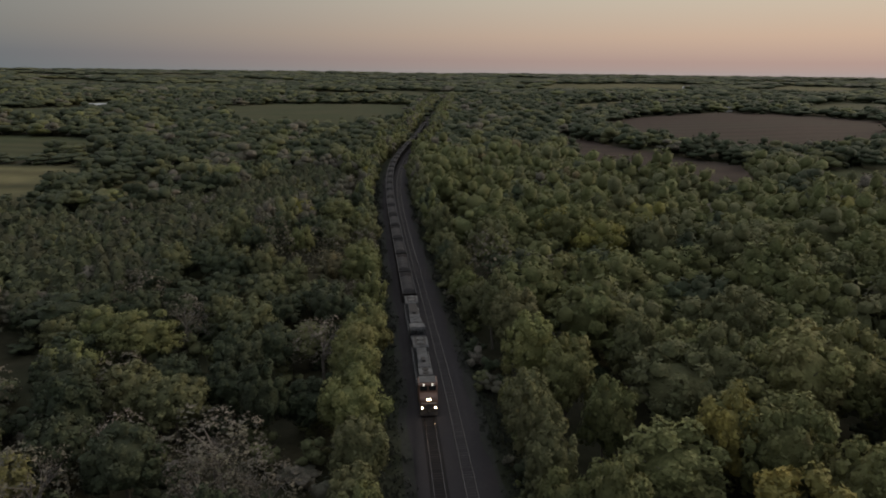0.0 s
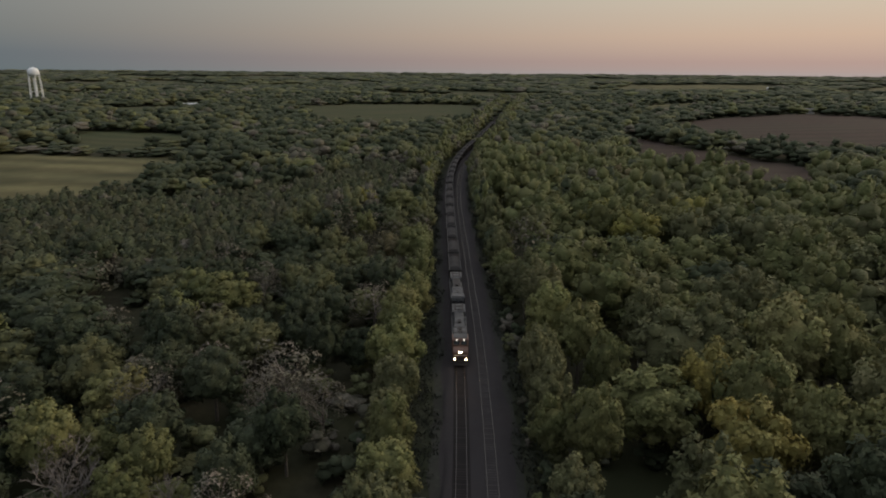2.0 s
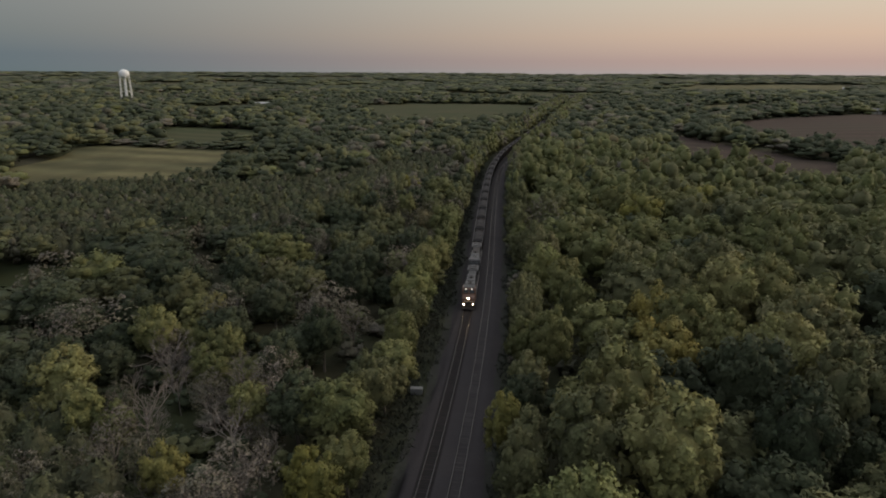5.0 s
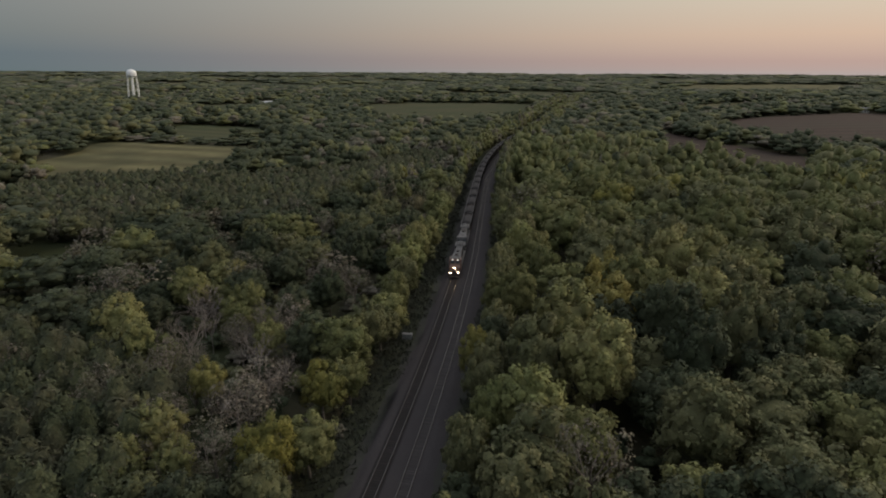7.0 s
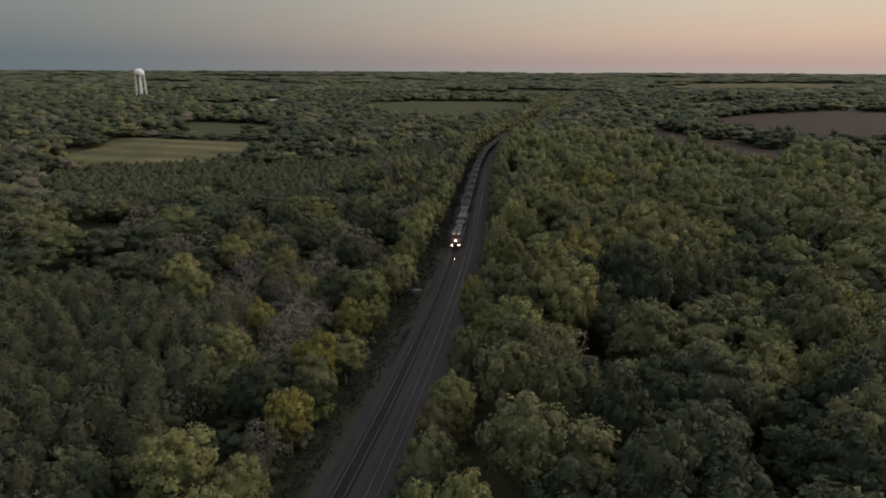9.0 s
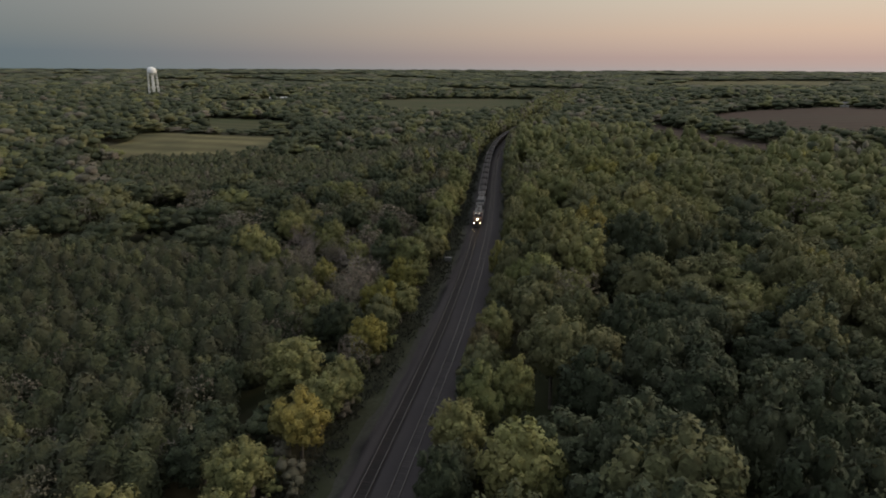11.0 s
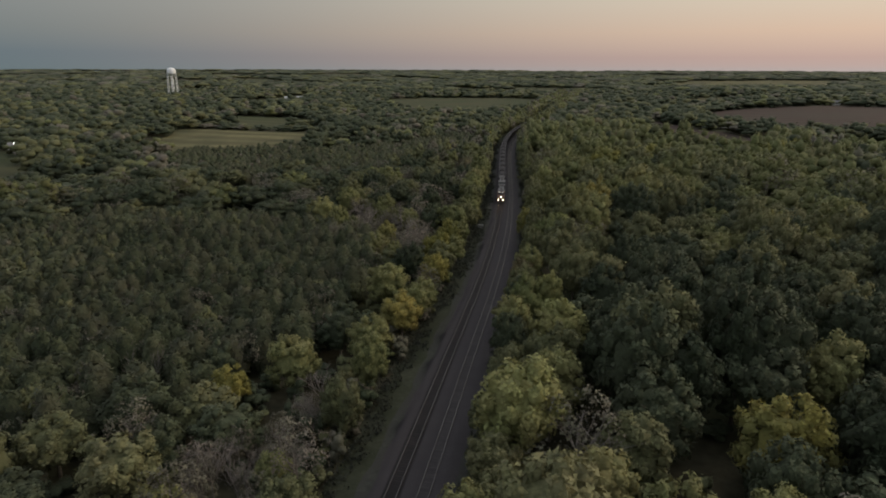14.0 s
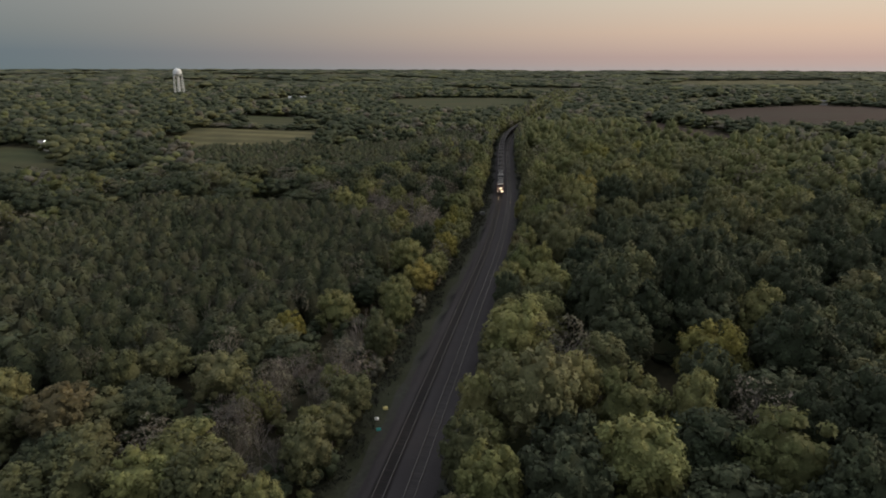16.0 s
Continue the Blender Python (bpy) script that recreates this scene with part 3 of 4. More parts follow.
# trees that stand out, one by one: kind, x, y, height, width
EAST_EDGE = [
    ("lime", 17.6, 93.6, 16, 9.1), ("olive", 24.1, 72.9, 16, 6.9), ("green", 13.7, 114.7, 16, 8.3), ("olive", 19.5, 54.7, 16, 7.8),
    ("lime", 25.3, 10.4, 16, 10.6), ("lime", 19.7, 8.9, 14, 6), ("green", 16.8, 106.7, 16, 9.5), ("olive", 22.2, 85.3, 16, 8.3),
    ("yellow", 14.6, 30.6, 12, 5.5), ("rust", 16.4, -21.7, 12, 5.5), ("lime", 18.8, -42.5, 14, 7.1), ("lime", 23.2, -38.6, 14, 6.4),
    ("lime", 26.3, -58.5, 16, 10.4), ("lime", 21.3, -89.3, 18, 12.2), ("lime", 21.2, -128.3, 14, 8.6), ("green", 21.3, -104.9, 12, 8.1),
]
EAST_WOOD = [
    ("green", 34.4, 93.2, 16, 7.3), ("yellow", 45.3, 157.2, 18, 14), ("green", 43.7, 82.4, 18, 10.8), ("olive", 42.1, 62.1, 18, 9.9),
    ("olive", 47.8, 55, 18, 9.6), ("rust", 17.2, 349.2, 15, 14), ("green", 54.7, 100.2, 18, 11.6), ("yellow", 38.1, 50.4, 17, 10.9),
    ("green", 47.1, 8.5, 17, 11.5), ("olive", 32, 2, 15, 9.1), ("dark", 34.8, -39.3, 16, 9.9), ("dark", 47.3, -41.9, 17, 11.6),
    ("dark", 60.2, -39, 18, 12.3), ("yellow", 37.9, 66.8, 17, 8.2), ("yellow", 54.5, -89.1, 16, 11.5), ("olive", 39.3, -108.4, 16, 9.6),
    ("olive", 48.2, -106.1, 15, 7.2), ("lime", 39.1, -123.4, 17, 11.2), ("olive", 56.5, -120, 17, 11.4), ("olive", 66.7, -68.4, 16, 10),
    ("green", 75, -76.7, 16, 10.8),
]
WEST_EDGE = [
    ("lime", -9.7, 77.6, 14, 9.8), ("olive", -10.4, 102.5, 14, 8.8), ("olive", -15.1, 143.7, 14, 10.2), ("olive", -11.5, 94, 14, 9),
    ("olive", -8.9, 28.5, 13, 10.6), ("yellow", -7.2, 14.5, 11, 6.5), ("yellow", -7.4, -4, 12, 7.3), ("yellow", -4.5, -20.9, 11.5, 7.2),
    ("yellow", -5.5, -49.5, 11, 8), ("olive", -8, -62.2, 11, 8), ("brown", -6.3, -99.4, 12, 8), ("green", -4.8, -122.8, 11, 7.4),
]
WEST_WOOD = [
    ("brown", -17.9, 101.3, 12, 11), ("olive", -50.7, 103.9, 12, 12.1), ("brown", -46.7, 114.2, 11, 10.2), ("green", -36.8, 82.6, 11, 10),
    ("brown", -40, 73, 11, 8.4), ("brown", -26.2, 63, 11, 9.8), ("brown", -18.4, 62.1, 11, 8.7), ("olive", -27.7, 202.7, 13, 14),
    ("yellow", -41.7, 208, 12, 8.2), ("rust", -22.8, 146.4, 11, 8.9), ("bare", -43.9, 41.3, 12, 12), ("olive", -36.2, 46, 12, 7.2),
    ("yellow", -26.2, 13.6, 10, 5.5), ("bare", -22.3, 23, 12, 10.7), ("olive", -18.7, -72.8, 11, 8.6), ("brown", -26.7, 69.9, 12, 14),
    ("bare", -36.7, 24.7, 12, 12.5), ("yellow", -25, -82.1, 9, 6), ("olive", -19.1, -128.2, 11, 10.9), ("rust", -45.2, -120.9, 11, 11.3),
    ("lime", -21.9, -133.6, 11, 8.2), ("green", -30.1, -135.2, 11, 10.3), ("bare", -10.9, -79.2, 11, 7),
]
SPECIAL = EAST_EDGE + EAST_WOOD + WEST_EDGE + WEST_WOOD
sx, sy = np.array([s[1] for s in SPECIAL]), np.array([s[2] for s in SPECIAL])
for i, (kind, x, y, h, w) in enumerate(SPECIAL):
    plant(kind, x, y, h * 1.05, w * 1.22, i, 0 if y < 140 else 1)


def clear_of_special(x, y, r=6.6):
    return np.array([np.min(np.hypot(sx - a, sy - b)) > r for a, b in zip(x, y)])


def choose(u, table):
    total = 0.0
    for kind, share in table:
        total += share
        if u < total:
            return kind
    return table[-1][0]


EAST = (("green", 0.45), ("dark", 0.16), ("olive", 0.33), ("yellow", 0.018), ("rust", 0.006), ("brown", 0.036))
WEST_EDGE = (("olive", 0.46), ("green", 0.32), ("brown", 0.10), ("dark", 0.09), ("yellow", 0.02), ("rust", 0.01))
WEST = (("green", 0.22), ("dark", 0.52), ("brown", 0.15), ("olive", 0.09), ("yellow", 0.01), ("rust", 0.01))
FAR = (("dark", 0.66), ("green", 0.22), ("olive", 0.06), ("brown", 0.06))

cedar_zone = lambda x, y: np.any([in_polygon(x, y, c) for c in CEDARS], axis=0)
bare_zone = lambda x, y: np.any([in_polygon(x, y, c) for c in BARE], axis=0)

# the rows of trees that edge the cleared strip
rng = np.random.default_rng(23)
edge_x, edge_y = [], []
for s in (-1, 1):
    b = -142.0
    while b < 305:
        o = -10.2 if s < 0 else 12.6
        p = on_line(b, o + rng.uniform(-0.9, 0.9))
        b += rng.uniform(5.2, 8.2)
        if not clear_of_special(np.array([p.x]), np.array([p.y]), 5.6)[0] or rng.random() < 0.08:
            continue
        h = rng.uniform(9.5, 14.5) if s < 0 else rng.uniform(10, 16.5)
        plant(choose(rng.random(), WEST_EDGE if s < 0 else EAST), p.x, p.y, h, rng.uniform(7.2, 9.6), int(rng.integers(1000)), 0 if b < 118 else 1 if b < 200 else 2)
        edge_x.append(p.x)
        edge_y.append(p.y)
sx, sy = np.append(sx, edge_x), np.append(sy, edge_y)

# the woods near the line
x, y, rng = scatter(11, -330, 330, -165, 420, 9.3)
ok = free(x, y) & ~cedar_zone(x, y) & clear_of_special(x, y) & in_reach(x, y)
for a, b in zip(x[ok], y[ok]):
    d = float(eye_range(a, b))
    if d > 360:
        continue
    off = a - float(line_x(b))
    u = rng.random()
    tall = 1 + 0.16 * math.sin(a * 0.07 + 1.3) * math.cos(b * 0.05)
    if off > 0:
        kind, h = choose(u, EAST), rng.uniform(14.0, 21.5) * tall
        if kind in ("green", "dark") and b > 60 and rng.random() < 0.5:
            kind = "olive"
        if a > 36 and -78 < b < -8 and rng.random() < 0.85 or 26 < off and -112 < b <= -78 and rng.random() < 0.5:
            kind = "dark"
        # extra dark crowns in these two patches stand in for shade between trees
        if (a > 24 and b < -98 and rng.random() < 0.6) or (a > 32 and 36 < b < 82 and rng.random() < 0.3):
            kind = "dark"
        if off < 17:
            h *= 0.8
    elif bare_zone(np.array([a]), np.array([b]))[0]:
        kind, h = choose(u, (("bare", 0.27), ("brown", 0.45), ("olive", 0.16), ("green", 0.12))), rng.uniform(10.5, 13.5)
    elif off > -17:
        kind, h = choose(u, WEST_EDGE), rng.uniform(10.5, 14.5)
    else:
        kind, h = choose(u, WEST), rng.uniform(8.5, 14.0) * tall
    w = rng.uniform(10.0, 15.0) * (0.84 if off < 0 else 1.05)
    if off < -70 and kind not in ("bare",):
        if rng.random() < 0.5:
            continue
        w, h = rng.uniform(13.0, 20.0), rng.uniform(9, 15.0)
    elif off > 14 and b > 40:
        if rng.random() < 0.26:
            continue
        w, h = w * 1.2, h * 0.95
    elif off > 0 and rng.random() < 0.06:
        continue
    if -320 < a < -185 and 350 < b < 382:
        h *= 0.45
    tier = 0 if d < 104 and -150 < b < 112 else 1 if d < 190 else 2 if d < 300 else 3
    plant(kind, a, b, h, w, int(rng.integers(1000)), tier)

# tall rows that hem the line farther on
rng = np.random.default_rng(17)
for b in np.arange(300, 1150, 7.5):
    for s in (-1, 1):
        for row in (0, 1):
            o = (-9.5 - 5 * row) if s < 0 else (12.5 + 5 * row)
            p = on_line(float(b + rng.uniform(-2, 2)), o + rng.uniform(-1, 1))
            plant(choose(rng.random(), WEST_EDGE), p.x, p.y, rng.uniform(11, 16), rng.uniform(8, 11), int(rng.integers(1000)), 2 if b < 560 else 3)

# undergrowth along the edges of the cleared strip
x, y, rng = scatter(13, -16, 30, -140, 300, 3.4)
off = x - line_x(y)
ok = ((off > -15) & (off < -8.6)) | ((off > 9.9) & (off < 15))
for a, b in zip(x[ok], y[ok]):
    if rng.random() < 0.85:
        h = rng.uniform(1.2, 4.8)
        plant(choose(rng.random(), (("green", 0.4), ("olive", 0.25), ("dark", 0.2), ("brown", 0.15))), a, b, h, h * rng.uniform(0.8, 1.2), int(rng.integers(1000)), 3)

# rank weeds on the verges
x, y, rng = scatter(29, -32, 20, -140, 300, 1.25)
off = x - line_x(y)
ok = ((off > -11.5) & (off < -6.4 + 2.1 * np.clip((y + 45) / 60, 0, 1) + 0.8 * np.sin(y * 0.21) + 0.5 * np.sin(y * 0.83))) | ((off > 8.4 + 0.7 * np.sin(y * 0.27)) & (off < 12.5))
pieces = []
for a, b in zip(x[ok], y[ok]):
    n, h = 9, rng.uniform(0.35, 1.15)
    c = np.stack([a + rng.normal(size=n) * 0.42, b + rng.normal(size=n) * 0.42, -0.85 + h * rng.uniform(0.2, 0.8, n)], axis=1)
    o = rng.normal(size=(n, 3))
    pieces.append(leaves(rng, c, o / np.linalg.norm(o, axis=1, keepdims=True), 0.36, True))
v, f, n = joined(pieces)
tagged(part("verge_weeds", mesh_of("verge_weeds", v, f, LEAF["weeds"]), None), "rank dull green weeds on the railway verge", "weeds", kind="stuff")

# a leafless grey thicket east of the line
rng = np.random.default_rng(31)
for k in range(22):
    plant("bare", 30 + rng.uniform(-3, 9), -55 + rng.uniform(-8, 9), rng.uniform(5.5, 8.5), rng.uniform(3.5, 5.5), int(rng.integers(1000)), 0)

# brushy half-bare thickets west of the line
rng = np.random.default_rng(37)
for zone, count in ((0, 46), (1, 26)):
    px, py = zip(*BARE[zone])
    while count:
        a, b = rng.uniform(min(px), max(px)), rng.uniform(min(py), max(py))
        if in_polygon(np.array([a]), np.array([b]), BARE[zone])[0] and free(np.array([a]), np.array([b]), 11.5)[0]:
            u = rng.random()
            plant("bare" if u < 0.4 else "brown" if u < 0.82 else "olive", a, b, rng.uniform(8.0, 11.5), rng.uniform(5.0, 8.0), int(rng.integers(1000)), 0)
            count -= 1

# young growth under the wood
x, y, rng = scatter(19, -120, 110, -150, 150, 5.2)
ok = free(x, y) & ~cedar_zone(x, y) & in_reach(x, y)
for a, b in zip(x[ok], y[ok]):
    if rng.random() < (0.6 if a < 0 else 0.15) and eye_range(a, b) < 140:
        h = rng.uniform(2.0, 5.5)
        plant(choose(rng.random(), (("green", 0.30), ("dark", 0.55), ("brown", 0.15))), a, b, h, rng.uniform(4.0, 6.5), int(rng.integers(1000)), 3)

# the cedar thickets
x, y, rng = scatter(12, -205, -10, -130, 350, 4.2)
ok = free(x, y, west=16) & cedar_zone(x, y)
for a, b in zip(x[ok], y[ok]):
    d = float(eye_range(a, b))
    u = rng.random()
    h = rng.uniform(7.8, 10.8) if b < 20 else rng.uniform(6.0, 8.8)
    if u < 0.035:
        plant("bare", a, b, h * 1.1, 5, int(rng.integers(1000)), 1)
    elif u < 0.27:
        plant("brown" if u < 0.10 else "dark" if u < 0.21 else "green", a, b, h * 0.97, rng.uniform(4.8, 6.8), int(rng.integers(1000)), 1 if d < 130 else 2)
    else:
        plant("cedar", a, b, h, rng.uniform(5.0, 7.4), int(rng.integers(1000)), 0 if d < 100 else 1 if d < 170 else 2)

# farther woods
for r0, r1, step in ((355, 640, 14.0), (640, 1250, 18.0)):
    x, y, rng = scatter(int(r0), -1100, 1000, -160, 1300, step)
    d = eye_range(x, y)
    ok = free(x, y) & (d >= r0) & (d < r1) & in_reach(x, y)
    for a, b, e in zip(x[ok], y[ok], d[ok]):
        low = 0.45 if -320 < a < -185 and 350 < b < 382 else 1.0
        plant(choose(rng.random(), FAR), a, b, rng.uniform(8.5, 14.5) * low, step * rng.uniform(1.0, 1.6), int(rng.integers(1000)), 3 if e < 480 else 4)

# the woods go on behind and beside
x, y, rng = scatter(41, -300, 300, -330, 240, 16.0)
ok = free(x, y, 13, 16) & ~in_reach(x, y) & ~cedar_zone(x, y)
for a, b in zip(x[ok], y[ok]):
    plant(choose(rng.random(), EAST if a > 0 else WEST), a, b, rng.uniform(10, 17), rng.uniform(14, 20), int(rng.integers(1000)), 4)

# far woods to the horizon
for r0, r1, step in ((1230, 1900, 26), (1900, 3000, 44), (3000, 4900, 75)):
    x, y, rng = scatter(int(r0), -3800, 4200, 200, 4900, step)
    d = np.hypot(x, y)
    ok = free(x, y) & (d >= r0) & (d < r1) & in_reach(x, y)
    patch = np.sin(x * 0.006 + 2) * np.cos(y * 0.0047 + x * 0.002) + 0.4 * np.sin(x * 0.017 + y * 0.013)
    ok &= patch < 0.45
    for a, b in zip(x[ok], y[ok]):
        plant(choose(rng.random(), FAR), a, b, rng.uniform(9, 15), step * rng.uniform(1.0, 1.5), int(rng.integers(1000)), 5)

# shapes shared by the trees, by tier
BROAD = {
    0: [broad_crown(100 + i, 32 + 2 * (i % 5), 2150, 0.0212) for i in range(8)],
    1: [broad_crown(200 + i, 17, 480, 0.030, ICO) for i in range(6)],
    2: [broad_crown(300 + i, 11, 130, 0.044, ICO, low=0.08) for i in range(6)],
    3: [broad_crown(400 + i, 7, 44, 0.056, ICO, low=0.08) for i in range(6)],
    4: [broad_crown(500 + i, 4, 16, 0.075, ICO, low=0.08) for i in range(5)],
    5: [broad_crown(600 + i, 1, 8, 0.11, ICO) for i in range(5)],
}
THIN = {0: [broad_crown(150 + i, 26, 1100, 0.0150, sparse=True) for i in range(4)], 1: [broad_crown(250 + i, 14, 380, 0.025, sparse=True) for i in range(4)]}
CEDAR = {0: [cedar_crown(i, 430, 0.040) for i in range(6)], 1: [cedar_crown(20 + i, 130, 0.066, 5, 7) for i in range(5)], 2: [cedar_crown(40 + i, 40, 0.10, 4, 6) for i in range(5)]}
TWIGS = {0: [twigs(i, 4, 9, 3) for i in range(4)], 1: [twigs(10 + i, 3, 6, 3) for i in range(4)], 2: [twigs(20 + i, 2, 6, 3) for i in range(4)]}
WIDE = 0.78


def shape(kind, seed, tier):
    if kind == "cedar":
        s = CEDAR[min(tier, 2)]
    elif kind == "bare":
        s = TWIGS[min(tier, 2)]
    elif kind == "brown" and tier < 2:
        s = THIN[tier]
    else:
        s = BROAD[tier]
    return s[seed % len(s)]


# the woods beyond, joined by kind
STUFF_NAMES = {"green": "green_woods", "dark": "dark_woods", "olive": "olive_woods", "lime": "bright_woods", "yellow": "yellow_woods", "rust": "rust_woods", "brown": "brown_woods", "cedar": "cedar_woods", "bare": "bare_woods"}
STUFF_LABELS = {"green": "green broadleaf woods stretching to the horizon", "dark": "dark green woods stretching to the horizon", "olive": "olive yellow-green treetops of the autumn woods", "lime": "bright yellow-green treetops in the woods", "yellow": "bright yellow treetops scattered in the woods", "rust": "rusty orange treetops scattered in the woods", "brown": "brownish thinning treetops in the woods", "cedar": "dense thicket of small dark cedars", "bare": "leafless grey trees among the woods"}


def grow(trees, kind):
    pieces = []
    for x, y, h, w, seed, tier in trees:
        v, f, nrm = shape(kind, seed, tier)
        a = seed * 2.399
        c, s = math.cos(a), math.sin(a)
        k = w if kind == "cedar" else w / WIDE
        if kind == "cedar":
            k = w / 0.54
        z0 = float(land(x, y))
        q = np.empty_like(v)
        q[:, 0] = x + (v[:, 0] * c - v[:, 1] * s) * k
        q[:, 1] = y + (v[:, 0] * s + v[:, 1] * c) * k
        q[:, 2] = z0 + v[:, 2] * h
        t = nrm / np.array([k, k, h])
        pieces.append((q, f, unit(np.stack([t[:, 0] * c - t[:, 1] * s, t[:, 0] * s + t[:, 1] * c, t[:, 2]], axis=1))))
    return joined(pieces)


TRUNKS = [limbs(i) for i in range(4)]
templates = {}
counts = {}
for kind, x, y, h, w, seed in near_trees:
    counts[kind] = counts.get(kind, 0) + 1
    if counts[kind] > 300:
        stuff[kind].append((x, y, h, w, seed, 0))
        continue
    variants = 4 if kind in ("brown", "bare") else 6 if kind == "cedar" else 8
    key = (kind, seed % variants)
    k = (w / 0.54 if kind == "cedar" else w / WIDE)
    m = Matrix.Translation((x, y, GROUND)) @ pose(0, 0, 0, 0, 0, (seed * 137.5) % 360) @ Matrix.Diagonal((k, k, h, 1))
    if key not in templates:
        tree = thing(NAMES[kind], LABELS[kind][0], LABELS[kind][1], "trees of the wood")
        tv, tf, _ = TRUNKS[seed % 4]
        if kind == "cedar":
            tv = tv * np.array([0.9, 0.9, 1.2])
        if kind == "bare":
            tv = tv * np.array([0.42, 0.42, 0.95])
        part("trunk", mesh_of("trunk", tv, tf, PALE_BARK if kind == "bare" else BARK, True), None, tree)
        v, f, nrm = shape(kind, seed % variants, 0)
        part("crown", mesh_of("crown", v, f, PALE_BARK if kind == "bare" else LEAF[kind], True, nrm), None, tree)
        if kind == "brown":
            v, f, nrm = twigs(70 + seed % variants, 4, 5, 3)
            part("bare_limb", mesh_of("bare_limb", v, f, PALE_BARK, True, nrm), None, tree)
        tree.matrix_basis = m
        templates[key] = tree
    else:
        t0 = templates[key]
        copy = copy_thing(t0, m)
        copy.matrix_basis = m
for kind, trees in stuff.items():
    if trees:
        v, f, nrm = grow(trees, kind)
        tagged(part(STUFF_NAMES[kind], mesh_of(STUFF_NAMES[kind], v, f, PALE_BARK if kind == "bare" else LEAF[kind], True, nrm), None), STUFF_LABELS[kind], "woods", kind="stuff")

# ---- the coal train ----
BLACK = material("black_loco_paint", (0.018, 0.018, 0.020), (0.034, 0.033, 0.034), scale=1.5, rough=0.45, bump=0.05, coarse=(0.045, 0.042, 0.038), coarse_scale=0.6, spec=0.5)
DUSTY_ROOF = material("dusty_grey_roof", (0.085, 0.085, 0.083), (0.135, 0.132, 0.126), scale=1.2, rough=0.65, coarse=(0.06, 0.058, 0.056), coarse_scale=0.5)
# lamps' orange-brown glow put into the colour of the leading cab and nose
LAMPLIT_NOSE = material("lamp_glow_tinted_nose", (0.15, 0.085, 0.06), (0.19, 0.11, 0.08), scale=1.5, rough=0.4, coarse=(0.13, 0.07, 0.045), coarse_scale=0.8, spec=0.5)
IRON = material("sooty_iron", (0.030, 0.027, 0.025), (0.055, 0.048, 0.042), scale=3, rough=0.7, bump=0.1)
CAR_PAINT = material("weathered_car_side", (0.014, 0.0135, 0.0135), (0.028, 0.026, 0.025), scale=1.0, rough=0.6, bump=0.08, coarse=(0.036, 0.028, 0.023), coarse_scale=0.4, per_object=0.25)
CAR_RIM = material("worn_car_rim", (0.040, 0.038, 0.037), (0.062, 0.058, 0.055), scale=1.5, rough=0.5, metal=0.5)
COAL = material("coal", (0.038, 0.036, 0.035), (0.066, 0.062, 0.060), scale=3, detail=9, rough=0.9, bump=0.9, bump_scale=5, spec=0.1)
CAB_GLASS = material("cab_glass", (0.012, 0.014, 0.016), (0.016, 0.018, 0.02), rough=0.08, spec=0.8)
LAMP_LIGHT = glowing("headlamp_glow", (1.0, 0.74, 0.44), 22.0)
BOARD_LIGHT = glowing("number_board_glow", (1.0, 0.93, 0.80), 0.8)
STRIPE = material("pale_stripe", (0.42, 0.41, 0.39), (0.5, 0.49, 0.46), scale=2, rough=0.5)


def wheel(parent, x, y, r):
    part("wheel", rod((x - 0.07, y, r), (x + 0.07, y, r), r, 18), IRON, parent)


def truck(parent, y, axles, r, half):
    """A bogie with side frames, springs and wheels."""
    bm = box(-1.12, -0.92, y - half, y + half, r * 0.75, r * 1.35, 0.04)
    box(0.92, 1.12, y - half, y + half, r * 0.75, r * 1.35, 0.04, bm)
    box(-1.0, 1.0, y - 0.28, y + 0.28, r * 0.8, r * 1.7, 0.04, bm)
    for a in axles:
        rod((-1.0, y + a, r), (1.0, y + a, r), 0.09, 8, bm=bm)
        box(-1.2, 1.2, y + a - 0.17, y + a + 0.17, r * 0.8, r * 1.2, 0.02, bm)
    t = part("truck", bm, IRON, parent)
    for a in axles:
        for s in (-0.753, 0.753):
            wheel(t, s, y + a, r)


def prism(profile, x0, x1, bevel=0.0):
    """A side profile of (y, z) drawn out across the width."""
    bm = bmesh.new()
    a = [bm.verts.new((x0, y, z)) for y, z in profile]
    b = [bm.verts.new((x1, y, z)) for y, z in profile]
    bm.faces.new(a)
    bm.faces.new(b[::-1])
    for i in range(len(profile)):
        j = (i + 1) % len(profile)
        bm.faces.new((a[j], a[i], b[i], b[j]))
    bmesh.ops.recalc_face_normals(bm, faces=bm.faces)
    if bevel:
        bmesh.ops.bevel(bm, geom=bm.edges[:], offset=bevel, segments=2, affect="EDGES", profile=0.6)
    return bm


